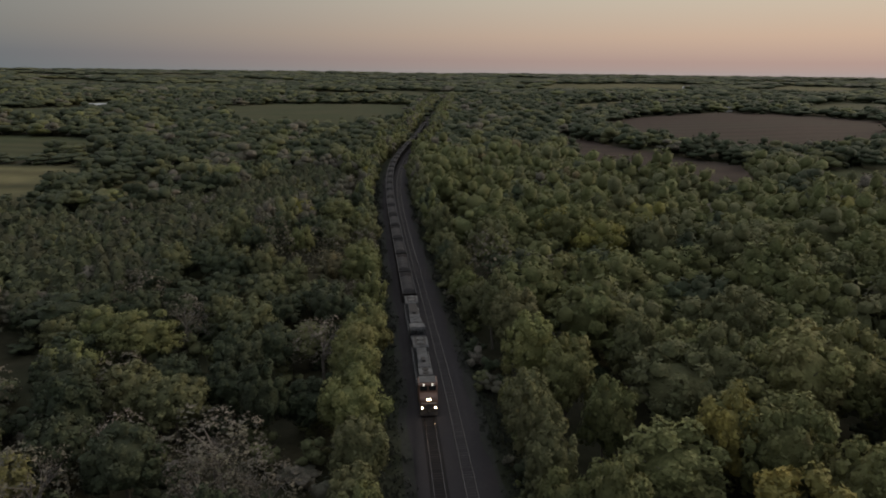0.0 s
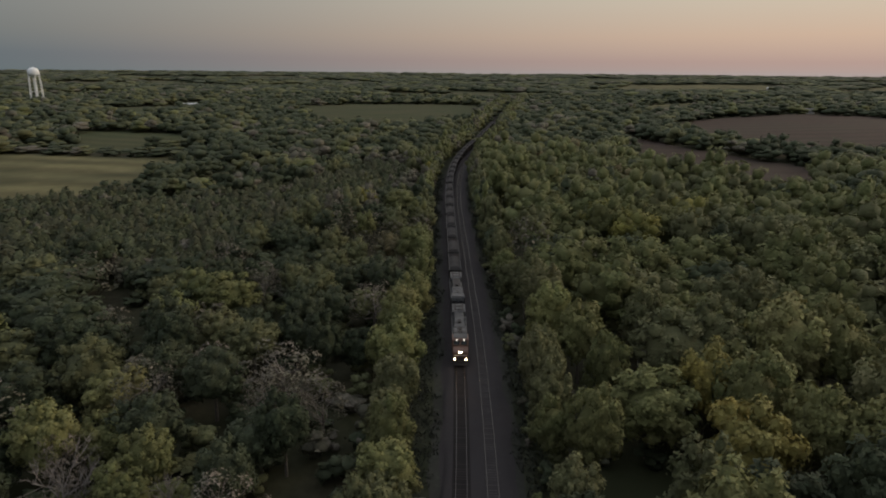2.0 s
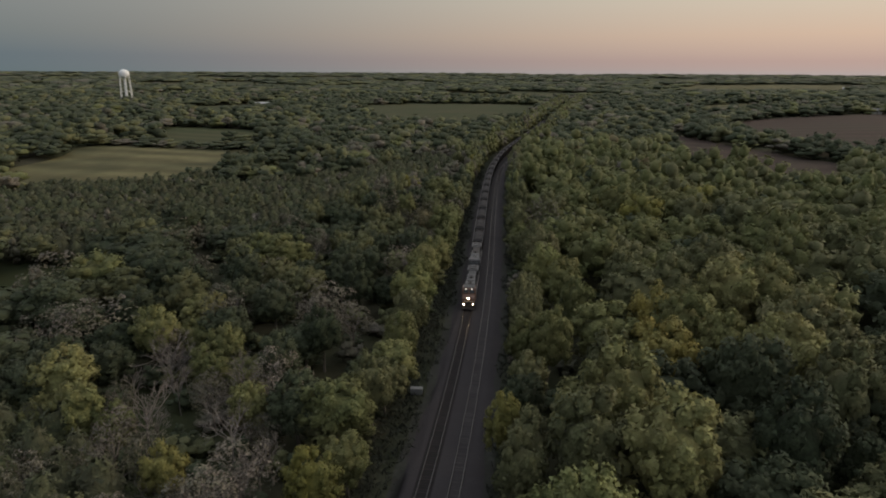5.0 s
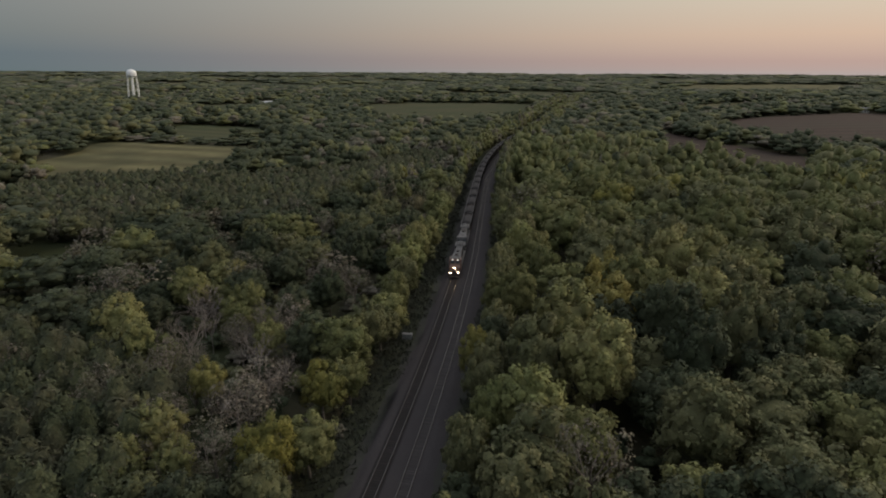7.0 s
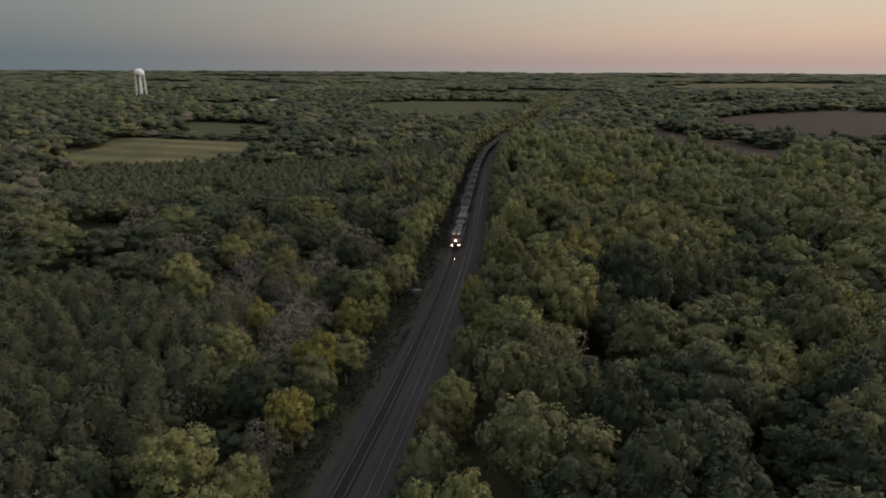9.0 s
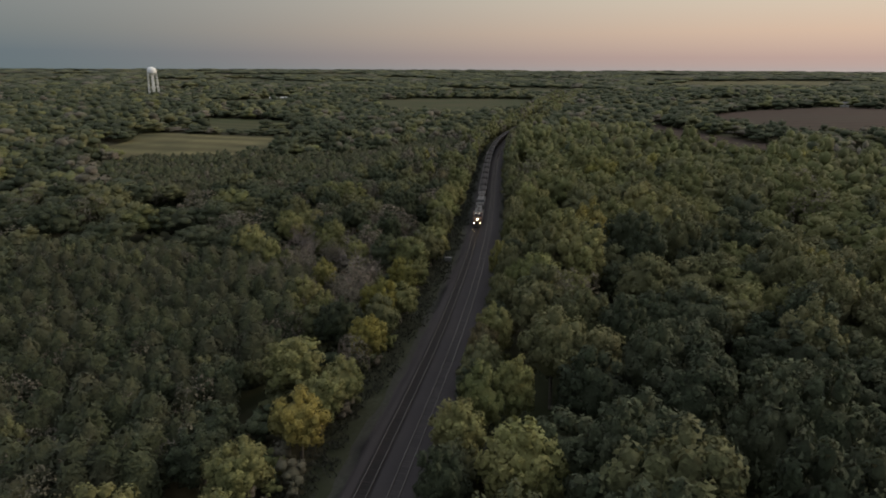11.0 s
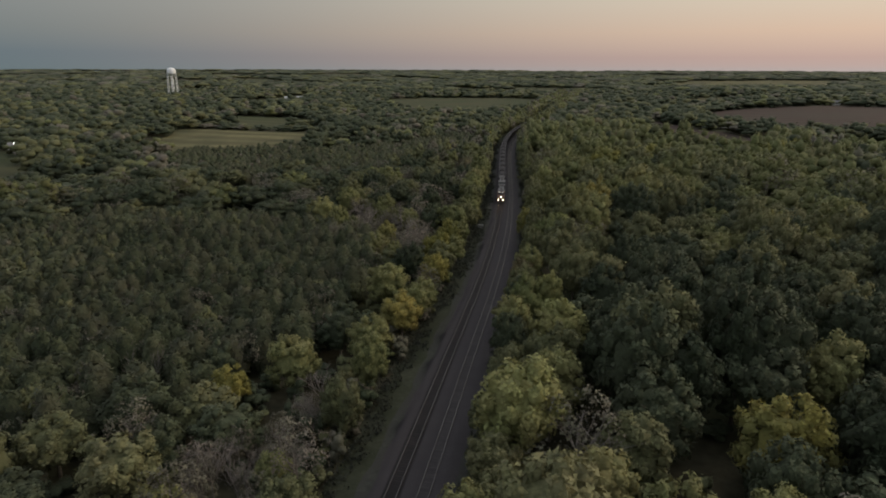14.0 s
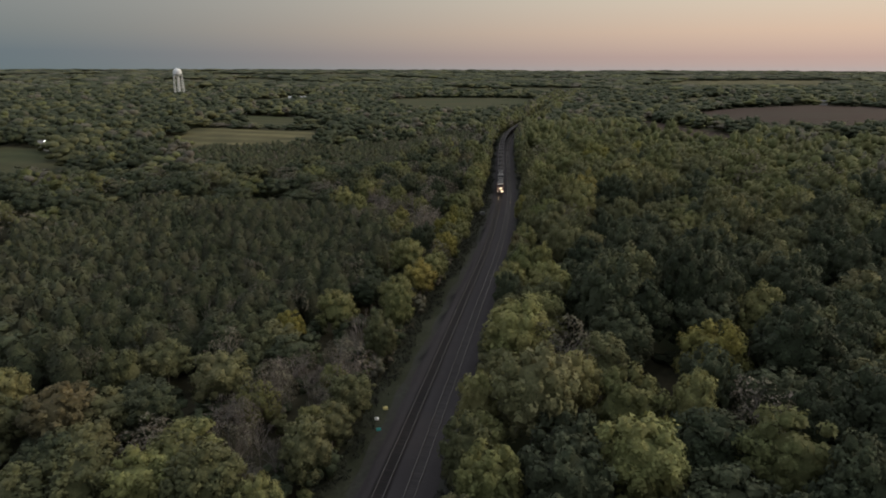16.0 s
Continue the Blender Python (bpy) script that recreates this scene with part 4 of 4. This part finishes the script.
def locomotive(label, nose, lit):
    loco = thing("diesel_locomotive", label, "locomotive", "locomotives of the coal train")
    part("frame", box(-1.5, 1.5, -10.7, 10.3, 1.2, 1.62, 0.05), BLACK, loco)
    part("fuel_tank", box(-1.35, 1.35, -3.2, 3.4, 0.38, 1.22, 0.18), BLACK, loco)
    for y in (-7.1, 6.9):
        truck(loco, y, (-1.9, 0.0, 1.9), 0.53, 2.6)
    hood = part("hood", box(-0.98, 0.98, -10.3, 5.9, 1.58, 4.22, 0.16), BLACK, loco)
    part("hood_roof", box(-0.84, 0.84, -5.6, 5.6, 4.2, 4.30, 0.04), DUSTY_ROOF if lit else IRON, hood, "roof walkway")
    for k in range(9):
        y = 4.6 - k * 1.15
        for s in (-1, 1):
            x = 0.985 * s
            part("hood_door", box(min(x, x + 0.03 * s), max(x, x + 0.03 * s), y - 0.52, y + 0.52, 1.8, 3.6, 0.01), BLACK, hood)
    rad = part("radiator", prism([(-10.2, 3.3), (-10.2, 4.35), (-9.9, 4.55), (-6.3, 4.55), (-5.9, 4.3), (-5.9, 3.3)], -1.42, 1.42, 0.06), DUSTY_ROOF, loco, "flared grey radiator housing")
    part("radiator_grille", box(-1.0, 1.0, -9.9, -6.4, 4.54, 4.58), IRON, rad, "dark grille on top")
    for y in (-9.0, -7.2):
        bm = rod((0, y, 4.57), (0, y, 4.70), 0.72, 22)
        rod((0, y, 4.70), (0, y, 4.74), 0.2, 10, bm=bm)
        part("fan", bm, DUSTY_ROOF, rad)
    brake = part("brake_housing", box(-1.2, 1.2, 2.6, 5.3, 3.75, 4.5, 0.12), DUSTY_ROOF if lit else BLACK, loco, "raised dynamic brake housing")
    for y in (3.3, 4.6):
        part("fan", rod((0, y, 4.49), (0, y, 4.6), 0.52, 18), IRON if lit else DUSTY_ROOF, brake)
    part("exhaust_stack", box(-0.3, 0.3, -1.3, 0.1, 4.25, 4.62, 0.05), IRON, loco)
    part("air_filter_box", box(-1.15, 1.15, 0.6, 2.2, 3.6, 4.38, 0.1), BLACK, loco)
    cab = part("cab", prism([(5.9, 1.6), (5.9, 4.5), (6.2, 4.66), (8.2, 4.66), (8.55, 4.45), (8.78, 3.3), (8.78, 1.6)], -1.56, 1.56, 0.07), nose, loco)
    part("cab_roof", box(-1.3, 1.3, 6.1, 8.25, 4.64, 4.75, 0.05), DUSTY_ROOF, cab, "pale grey cab roof")
    for s in (-1, 1):
        part("windscreen", prism([(8.66, 3.52), (8.56, 4.22), (8.60, 4.23), (8.80, 3.52)], 0.12 * s, 1.25 * s), CAB_GLASS, cab)
        for y in (6.45, 7.45):
            x = 1.55 * s
            part("side_window", box(min(x, x + 0.025 * s), max(x, x + 0.025 * s), y - 0.38, y + 0.38, 3.3, 4.15, 0.01), CAB_GLASS, cab)
        part("number_board", prism([(8.52, 4.28), (8.44, 4.55), (8.55, 4.57), (8.64, 4.28)], 0.55 * s, 0.85 * s), BOARD_LIGHT if lit else DUSTY_ROOF, cab, "lit blank number board" if lit else "")
        part("handrail", rail_run(s), STRIPE, loco, "pale handrail along the walkway")
        part("step_well", box(min(1.1 * s, 1.5 * s), max(1.1 * s, 1.5 * s), 9.5, 10.2, 0.55, 1.25, 0.03), BLACK, loco)
    nose_ob = part("nose", prism([(8.7, 1.6), (8.7, 3.25), (9.0, 3.28), (10.05, 2.95), (10.28, 2.6), (10.28, 1.6)], -1.42, 1.42, 0.08), nose, loco)
    part("nose_stripe", box(-1.2, 1.2, 10.27, 10.31, 2.0, 2.16, 0.01), STRIPE, nose_ob, "pale stripe across the nose")
    part("nose_door", box(-0.36, 0.36, 10.27, 10.315, 1.66, 1.96, 0.01), BLACK, nose_ob)
    part("headlamp_housing", box(-0.42, 0.42, 9.85, 10.36, 2.55, 2.98, 0.06), BLACK, nose_ob)
    glow = LAMP_LIGHT if lit else DUSTY_ROOF
    for x in (-0.17, 0.17):
        part("headlamp", rod((x, 10.35, 2.77), (x, 10.44, 2.77), 0.13, 16), glow, nose_ob, "glowing warm headlamp" if lit else "")
    for x in (-1.05, 1.05):
        part("ditch_lamp", rod((x, 10.48, 1.45), (x, 10.60, 1.45), 0.14, 16), glow, loco, "glowing warm ditch lamp" if lit else "")
        part("lamp_bracket", box(x - 0.2, x + 0.2, 10.25, 10.49, 1.25, 1.65, 0.03), IRON, loco)
    part("snow_plough", prism([(10.3, 0.18), (10.75, 0.18), (10.5, 0.6), (10.42, 1.2), (10.3, 1.2)], -1.45, 1.45, 0.02), IRON, loco)
    part("coupler", box(-0.16, 0.16, 10.3, 11.1, 0.75, 1.02, 0.05), IRON, loco)
    part("rear_coupler", box(-0.16, 0.16, -11.1, -10.6, 0.75, 1.02, 0.05), IRON, loco)
    part("horn", rod((0.2, 5.2, 4.55), (0.2, 5.9, 4.55), 0.05, 8, 0.12), IRON, loco)
    part("bell", rod((0.6, 5.6, 4.25), (0.6, 5.6, 4.5), 0.14, 10, 0.06), IRON, loco)
    return loco


def rail_run(s):
    bm = rod((1.46 * s, -10.3, 2.62), (1.46 * s, 5.7, 2.62), 0.022, 6)
    for k in range(11):
        y = -10.3 + 1.6 * k
        rod((1.46 * s, y, 1.62), (1.46 * s, y, 2.62), 0.02, 5, bm=bm)
    return bm


def coal_car():
    car = thing("coal_hopper_car", "weathered dark open hopper car loaded with coal", "hopper car", "coal cars of the train")
    bm = bmesh.new()
    # open tub with sloping ends
    t0, t1, b0, b1 = -7.55, 7.55, -6.1, 6.1
    top = [bm.verts.new(p) for p in ((-1.56, t0, 3.95), (1.56, t0, 3.95), (1.56, t1, 3.95), (-1.56, t1, 3.95))]
    low = [bm.verts.new(p) for p in ((-1.56, b0, 1.15), (1.56, b0, 1.15), (1.56, b1, 1.15), (-1.56, b1, 1.15))]
    inn = [bm.verts.new(p) for p in ((-1.44, t0 + 0.14, 3.95), (1.44, t0 + 0.14, 3.95), (1.44, t1 - 0.14, 3.95), (-1.44, t1 - 0.14, 3.95))]
    dep = [bm.verts.new(p) for p in ((-1.40, b0 + 0.3, 1.6), (1.40, b0 + 0.3, 1.6), (1.40, b1 - 0.3, 1.6), (-1.40, b1 - 0.3, 1.6))]
    for i in range(4):
        j = (i + 1) % 4
        bm.faces.new((low[i], low[j], top[j], top[i]))
        bm.faces.new((top[i], top[j], inn[j], inn[i]))
        bm.faces.new((inn[i], inn[j], dep[j], dep[i]))
    bm.faces.new(low[::-1])
    bm.faces.new(dep)
    bmesh.ops.recalc_face_normals(bm, faces=bm.faces)
    for k in range(11):
        y = -6.0 + k * 1.2
        for s in (-1, 1):
            box(min(1.55 * s, 1.63 * s), max(1.55 * s, 1.63 * s), y - 0.06, y + 0.06, 1.2, 3.85, bm=bm)
    part("tub", bm, CAR_PAINT, car)
    rim = box(-1.62, -1.46, -7.62, 7.62, 3.94, 4.06, 0.02)
    box(1.46, 1.62, -7.62, 7.62, 3.94, 4.06, 0.02, rim)
    box(-1.6, 1.6, -7.64, -7.48, 3.93, 4.05, 0.02, rim)
    box(-1.6, 1.6, 7.48, 7.64, 3.93, 4.05, 0.02, rim)
    part("rim", rim, CAR_RIM, car, "worn pale metal top rim")
    # heaped load
    nx, ny = 9, 33
    cv, cf = [], []
    for j in range(ny):
        for i in range(nx):
            u, v = i / (nx - 1) * 2 - 1, j / (ny - 1) * 2 - 1
            end = max(0.0, abs(v) - 0.78) / 0.22
            heap = 3.80 + 0.40 * (1 - u * u) * (1 - end) - 2.0 * end + 0.2 * noise.noise(Vector((u * 2.2, v * 9, 1.7))) + 0.08 * math.cos(v * 7)
            cv.append((u * (1.43 - 0.02 * end), v * 5.9, min(heap, 4.4)))
    for j in range(ny - 1):
        for i in range(nx - 1):
            p = j * nx + i
            cf.append((p, p + 1, p + nx + 1, p + nx))
    part("coal_load", mesh_of("coal_load", cv, cf, COAL, True), None, car, "heaped black coal")
    part("sill", box(-0.35, 0.35, -7.9, 7.9, 0.85, 1.2, 0.03), IRON, car)
    for y in (-7.3, 7.3):
        part("end_platform", box(-1.45, 1.45, y - 0.5, y + 0.5, 1.12, 1.24, 0.02), CAR_RIM, car)
        for s in (-1, 1):
            bm = rod((1.3 * s, y + 0.3 * np.sign(y), 1.2), (1.3 * s, y + 0.3 * np.sign(y), 3.9), 0.025, 5)
            for k in range(6):
                rod((1.0 * s, y + 0.3 * np.sign(y), 1.5 + k * 0.4), (1.5 * s, y + 0.3 * np.sign(y), 1.5 + k * 0.4), 0.02, 5, bm=bm)
            part("ladder", bm, CAR_RIM, car)
    for y in (-5.7, 5.7):
        truck(car, y, (-0.88, 0.88), 0.46, 1.3)
    for y in (-8.0, 8.0):
        part("coupler", box(-0.14, 0.14, min(y, y * 0.97), max(y, y * 0.97), 0.78, 1.0, 0.03), IRON, car)
    return car


def on_rails(s):
    p = on_line(s, 0)
    return pose(p.x, p.y, 0, 0, 0, 180 - math.degrees(line_turn(s)))


HEAD = 88.0
lead = locomotive("diesel locomotive with lit headlamps leading the coal train", LAMPLIT_NOSE, True)
lead.matrix_basis = on_rails(HEAD + 10.6)
second = locomotive("black diesel locomotive coupled behind the leading one", BLACK, False)
second.matrix_basis = on_rails(HEAD + 10.6 + 22.3)
first_car = coal_car()
first_car.matrix_basis = on_rails(HEAD + 53.4)
for k in range(1, 30):
    copy_thing(first_car, on_rails(HEAD + 53.4 + 16.25 * k))

# the headlamps' beam
beam = new("headlamp_beam", bpy.data.lights.new("headlamp_beam", "SPOT"))
beam.data.energy, beam.data.color, beam.data.spot_size, beam.data.spot_blend, beam.data.shadow_soft_size = 420, (1.0, 0.60, 0.32), radians(38), 0.9, 0.15
head_pose = on_rails(HEAD)
beam.matrix_world = look(head_pose @ Vector((0, 0.35, 2.3)), head_pose @ Vector((0, 26, -0.2)))

# ---- town, farms and line-side things ----
WHITE_PAINT = material("white_tank_paint", (0.70, 0.72, 0.72), (0.80, 0.81, 0.80), scale=0.3, rough=0.45, coarse=(0.62, 0.64, 0.64), coarse_scale=0.1)
SIDING = material("white_siding", (0.46, 0.45, 0.43), (0.56, 0.55, 0.52), scale=1.2, rough=0.7)
ROOF_GREY = material("grey_shingles", (0.15, 0.15, 0.155), (0.21, 0.21, 0.21), scale=1.5, rough=0.85, bump=0.2)
ROOF_METAL = material("pale_metal_roof", (0.50, 0.51, 0.52), (0.60, 0.61, 0.62), scale=0.5, rough=0.4, metal=0.4)
BRICK_RED = material("red_barn_boards", (0.20, 0.075, 0.05), (0.26, 0.10, 0.07), scale=1.5, rough=0.8)
PANE = material("house_glass", (0.02, 0.025, 0.03), (0.03, 0.035, 0.04), rough=0.1, spec=0.8)
YARD_LIGHT = glowing("yard_lamp_glow", (1.0, 0.97, 0.90), 14.0)
WATER = material("still_water", (0.02, 0.024, 0.022), (0.025, 0.03, 0.026), scale=0.3, rough=0.03, spec=0.6)
STEEL_BOX = material("galvanised_steel", (0.22, 0.225, 0.225), (0.28, 0.285, 0.28), scale=3, rough=0.5, metal=0.4)
POLE = material("grey_pole_wood", (0.14, 0.12, 0.10), (0.19, 0.17, 0.15), scale=3)


def lathe(profile, sides=28):
    """A round body turned from (radius, z)."""
    v, f, n = [], [], sides
    for r, z in profile:
        v += [(r * math.cos(2 * math.pi * j / n), r * math.sin(2 * math.pi * j / n), z) for j in range(n)]
    for i in range(len(profile) - 1):
        for j in range(n):
            f.append((i * n + j, i * n + (j + 1) % n, (i + 1) * n + (j + 1) % n, (i + 1) * n + j))
    return mesh_of("turned", v, f, None, True)


def water_tower(x, y, top):
    z = top - GROUND
    tower = thing("water_tower", "white steel water tower on splayed legs above the town", "water tower", at=pose(x, y, GROUND, 0, 0, 17))
    tank = part("tank", lathe([(0.01, z), (2.2, z - 0.25), (4.5, z - 1.3), (6.2, z - 3.0), (7.0, z - 5.0), (7.0, z - 8.6), (6.2, z - 10.4), (4.0, z - 11.4), (2.0, z - 12.2), (0.01, z - 12.3)]), WHITE_PAINT, tower)
    part("finial", rod((0, 0, z - 0.1), (0, 0, z + 0.9), 0.25, 8, 0.05), WHITE_PAINT, tank)
    ring = rod((0, 0, z - 8.8), (0, 0, z - 8.6), 7.6, 28)
    part("balcony", ring, WHITE_PAINT, tower)
    part("riser_pipe", rod((0, 0, 0), (0, 0, z - 12.0), 0.95, 14), WHITE_PAINT, tower)
    for k in range(6):
        a = math.pi / 3 * k
        part("leg", rod((9.0 * math.cos(a), 9.0 * math.sin(a), 0), (6.9 * math.cos(a), 6.9 * math.sin(a), z - 8.0), 0.5, 10), WHITE_PAINT, tower)
        b = a + math.pi / 3
        for h in (12.0, 23.0):
            r = 9.0 - 2.1 * h / (z - 7.6)
            part("strut", rod((r * math.cos(a), r * math.sin(a), h), (r * math.cos(b), r * math.sin(b), h), 0.18, 6), WHITE_PAINT, tower)
    return tower


def house(name, label, category, x, y, turn, w, d, h, ridge, wall, roof, windows=3):
    """A gabled building with thick eaves, door and windows."""
    ob = thing(name, label, category, at=pose(x, y, float(land(x, y)) - 0.05, 0, 0, turn))
    part("wall", prism([(-d / 2, 0), (-d / 2, h), (0, h + ridge), (d / 2, h), (d / 2, 0)], -w / 2, w / 2), wall, ob)
    e = 0.5
    s = ridge / (d / 2)
    part("roof", prism([(-d / 2 - e, h - e * s + 0.08), (0, h + ridge + 0.08), (d / 2 + e, h - e * s + 0.08), (d / 2 + e, h - e * s + 0.28), (0, h + ridge + 0.3), (-d / 2 - e, h - e * s + 0.28)], -w / 2 - e, w / 2 + e), roof, ob)
    for side in (-1, 1):
        for k in range(windows):
            cx = -w / 2 + w * (k + 0.5) / windows
            yy = side * d / 2
            part("window", box(cx - 0.5, cx + 0.5, min(yy, yy + side * 0.05), max(yy, yy + side * 0.05), h * 0.42, h * 0.8), PANE, ob)
    part("door", box(w * 0.1 - 0.5, w * 0.1 + 0.5, -d / 2 - 0.06, -d / 2, 0.05, 2.1), POLE, ob)
    return ob


def yard_lamp(x, y, h):
    lamp = thing("yard_lamp", "glowing white lamp on a wooden pole in a yard", "lamp", "yard lamps", at=pose(x, y, float(land(x, y)) - 0.05))
    part("pole", rod((0, 0, 0), (0, 0, h), 0.14, 8, 0.1), POLE, lamp)
    part("arm", rod((0, 0, h - 0.2), (0.9, -0.9, h), 0.05, 6), POLE, lamp)
    part("globe", rod((0.9, -0.9, h - 0.35), (0.9, -0.9, h), 0.42, 12, 0.25), YARD_LIGHT, lamp, "glowing white lamp head")


water_tower(-613.8, 791.2, 53.0)
house("shop_building", "long white metal building below the water tower", "building", -500, 627, 38, 26, 11, 4.0, 1.4, SIDING, ROOF_METAL, 6)
house("shed_building", "low white shed with a pale metal roof in the trees", "building", -403, 811, 28, 44, 10, 3.2, 1.2, SIDING, ROOF_METAL, 8)
house("farmhouse", "white farmhouse with a grey shingle roof beside a lawn", "house", -312, 174, 35, 13, 8, 4.0, 2.6, SIDING, ROOF_GREY, 4)
house("farmhouse", "pale farmhouse with a grey roof half hidden by trees", "house", -372, 274, 28, 14, 8, 4.2, 2.6, SIDING, ROOF_GREY, 4)
house("barn", "white barn at the edge of the brown field", "barn", 402, 836, -18, 10, 8, 4.0, 2.4, SIDING, ROOF_GREY, 3)
house("farm_shed", "low pale farm shed behind a tree line", "shed", 830, 1918, -20, 34, 14, 5.0, 3.0, SIDING, ROOF_METAL, 6)
house("farm_shed", "low pale farm shed beside tall trees", "shed", 790, 1930, -16, 20, 12, 5.0, 3.0, SIDING, ROOF_METAL, 4)
house("school_building", "wide pale flat building far off in the town", "building", -1130, 1330, 40, 90, 30, 8.0, 2.0, SIDING, ROOF_GREY, 12)
house("town_house", "small white house among the town's trees", "house", -800, 1010, 30, 14, 9, 4.5, 2.5, SIDING, ROOF_GREY, 3)
house("town_house", "small white house near the water tower", "house", -690, 905, 40, 16, 9, 4.5, 2.5, SIDING, ROOF_METAL, 3)
house("town_house", "pale house with a metal roof among trees", "house", -260, 1075, 12, 14, 9, 4.5, 2.5, SIDING, ROOF_GREY, 3)
house("town_house", "pale house at the town's edge among trees", "house", -215, 1140, 6, 16, 9, 4.5, 2.5, SIDING, ROOF_GREY, 3)
for lx, ly, lh in ((-303, 160, 8.5), (-355, 251, 9.0), (-485, 612, 8.0), (-706, 905, 9.0), (-690, 922, 9.0), (-880, 1150, 9.0)):
    yard_lamp(lx, ly, lh)

# pond in the fields
for px, py, rw, rd in ((276, 448, 11, 5), (284, 459, 8, 3)):
    n = 26
    pv = [(px + rw * math.cos(2 * math.pi * j / n) * (1 + 0.13 * math.sin(3 * j)), py + rd * math.sin(2 * math.pi * j / n) * (1 + 0.15 * math.cos(2 * j)), float(land(px, py)) + 0.45) for j in range(n)]
    tagged(part("pond", mesh_of("pond", pv, [tuple(range(n))], WATER), None), "still farm pond reflecting the evening sky", "pond", kind="structure")

# line-side cabinet and dumped rubbish
cab = thing("signal_cabinet", "low pale steel equipment cabinet beside the track", "cabinet", at=pose(-2.4, 49.1, -0.80, 0, 0, 8))
part("body", box(-1.0, 1.0, -0.45, 0.45, 0.08, 1.15, 0.03), STEEL_BOX, cab)
part("lid", box(-1.06, 1.06, -0.5, 0.5, 1.15, 1.24, 0.02), STEEL_BOX, cab, "overhanging pale lid")
part("footing", box(-0.95, 0.95, -0.4, 0.4, -0.1, 0.1), GRAVEL, cab)
part("door", box(-0.85, -0.03, -0.475, -0.45, 0.2, 1.05, 0.01), STEEL_BOX, cab)
part("door", box(0.03, 0.85, -0.475, -0.45, 0.2, 1.05, 0.01), STEEL_BOX, cab)
BRIGHT = {"yellow": material("yellow_plastic", (0.75, 0.62, 0.22), (0.8, 0.68, 0.3), rough=0.5), "teal": material("teal_plastic", (0.05, 0.30, 0.28), (0.07, 0.36, 0.33), rough=0.5), "white": material("white_plastic", (0.7, 0.7, 0.68), (0.78, 0.78, 0.76), rough=0.5)}
for name, label, colour, x, y, w in (("bucket", "yellowed plastic bucket lying on the verge", "yellow", -0.1, -100.2, 0.38), ("plastic_sack", "crumpled white sack on the weedy verge", "white", -0.6, -103.6, 0.42), ("plastic_drum", "teal plastic drum lying on the verge", "teal", 0.6, -106.7, 0.34)):
    junk = thing(name, label, name.replace("_", " "), at=pose(x, y, -0.72, 0, 90 if name != "plastic_sack" else 0, 25))
    if name == "plastic_sack":
        bm = bmesh.new()
        bmesh.ops.create_icosphere(bm, subdivisions=3, radius=w)
        for v in bm.verts:
            v.co *= 1 + 0.35 * noise.noise(v.co * 4)
            v.co.z *= 0.55
        part("body", bm, BRIGHT[colour], junk)
    else:
        part("body", lathe([(0.01, -w), (w * 0.85, -w), (w * 0.95, -w * 0.9), (w, w * 0.9), (w * 1.06, w * 0.95), (w * 1.06, w * 1.05), (w * 0.9, w * 1.05), (w * 0.85, -w * 0.8), (0.01, -w * 0.8)], 18), BRIGHT[colour], junk)

# ---- sleepers and rails ----
railway(0.0, "main railway track with bright worn rails on dark sleepers", DARK_BALLAST, TIE_DARK, RAIL)
railway(SPACING, "siding track with weathered grey sleepers and rails", GRAVEL, TIE, RAIL_DULL)
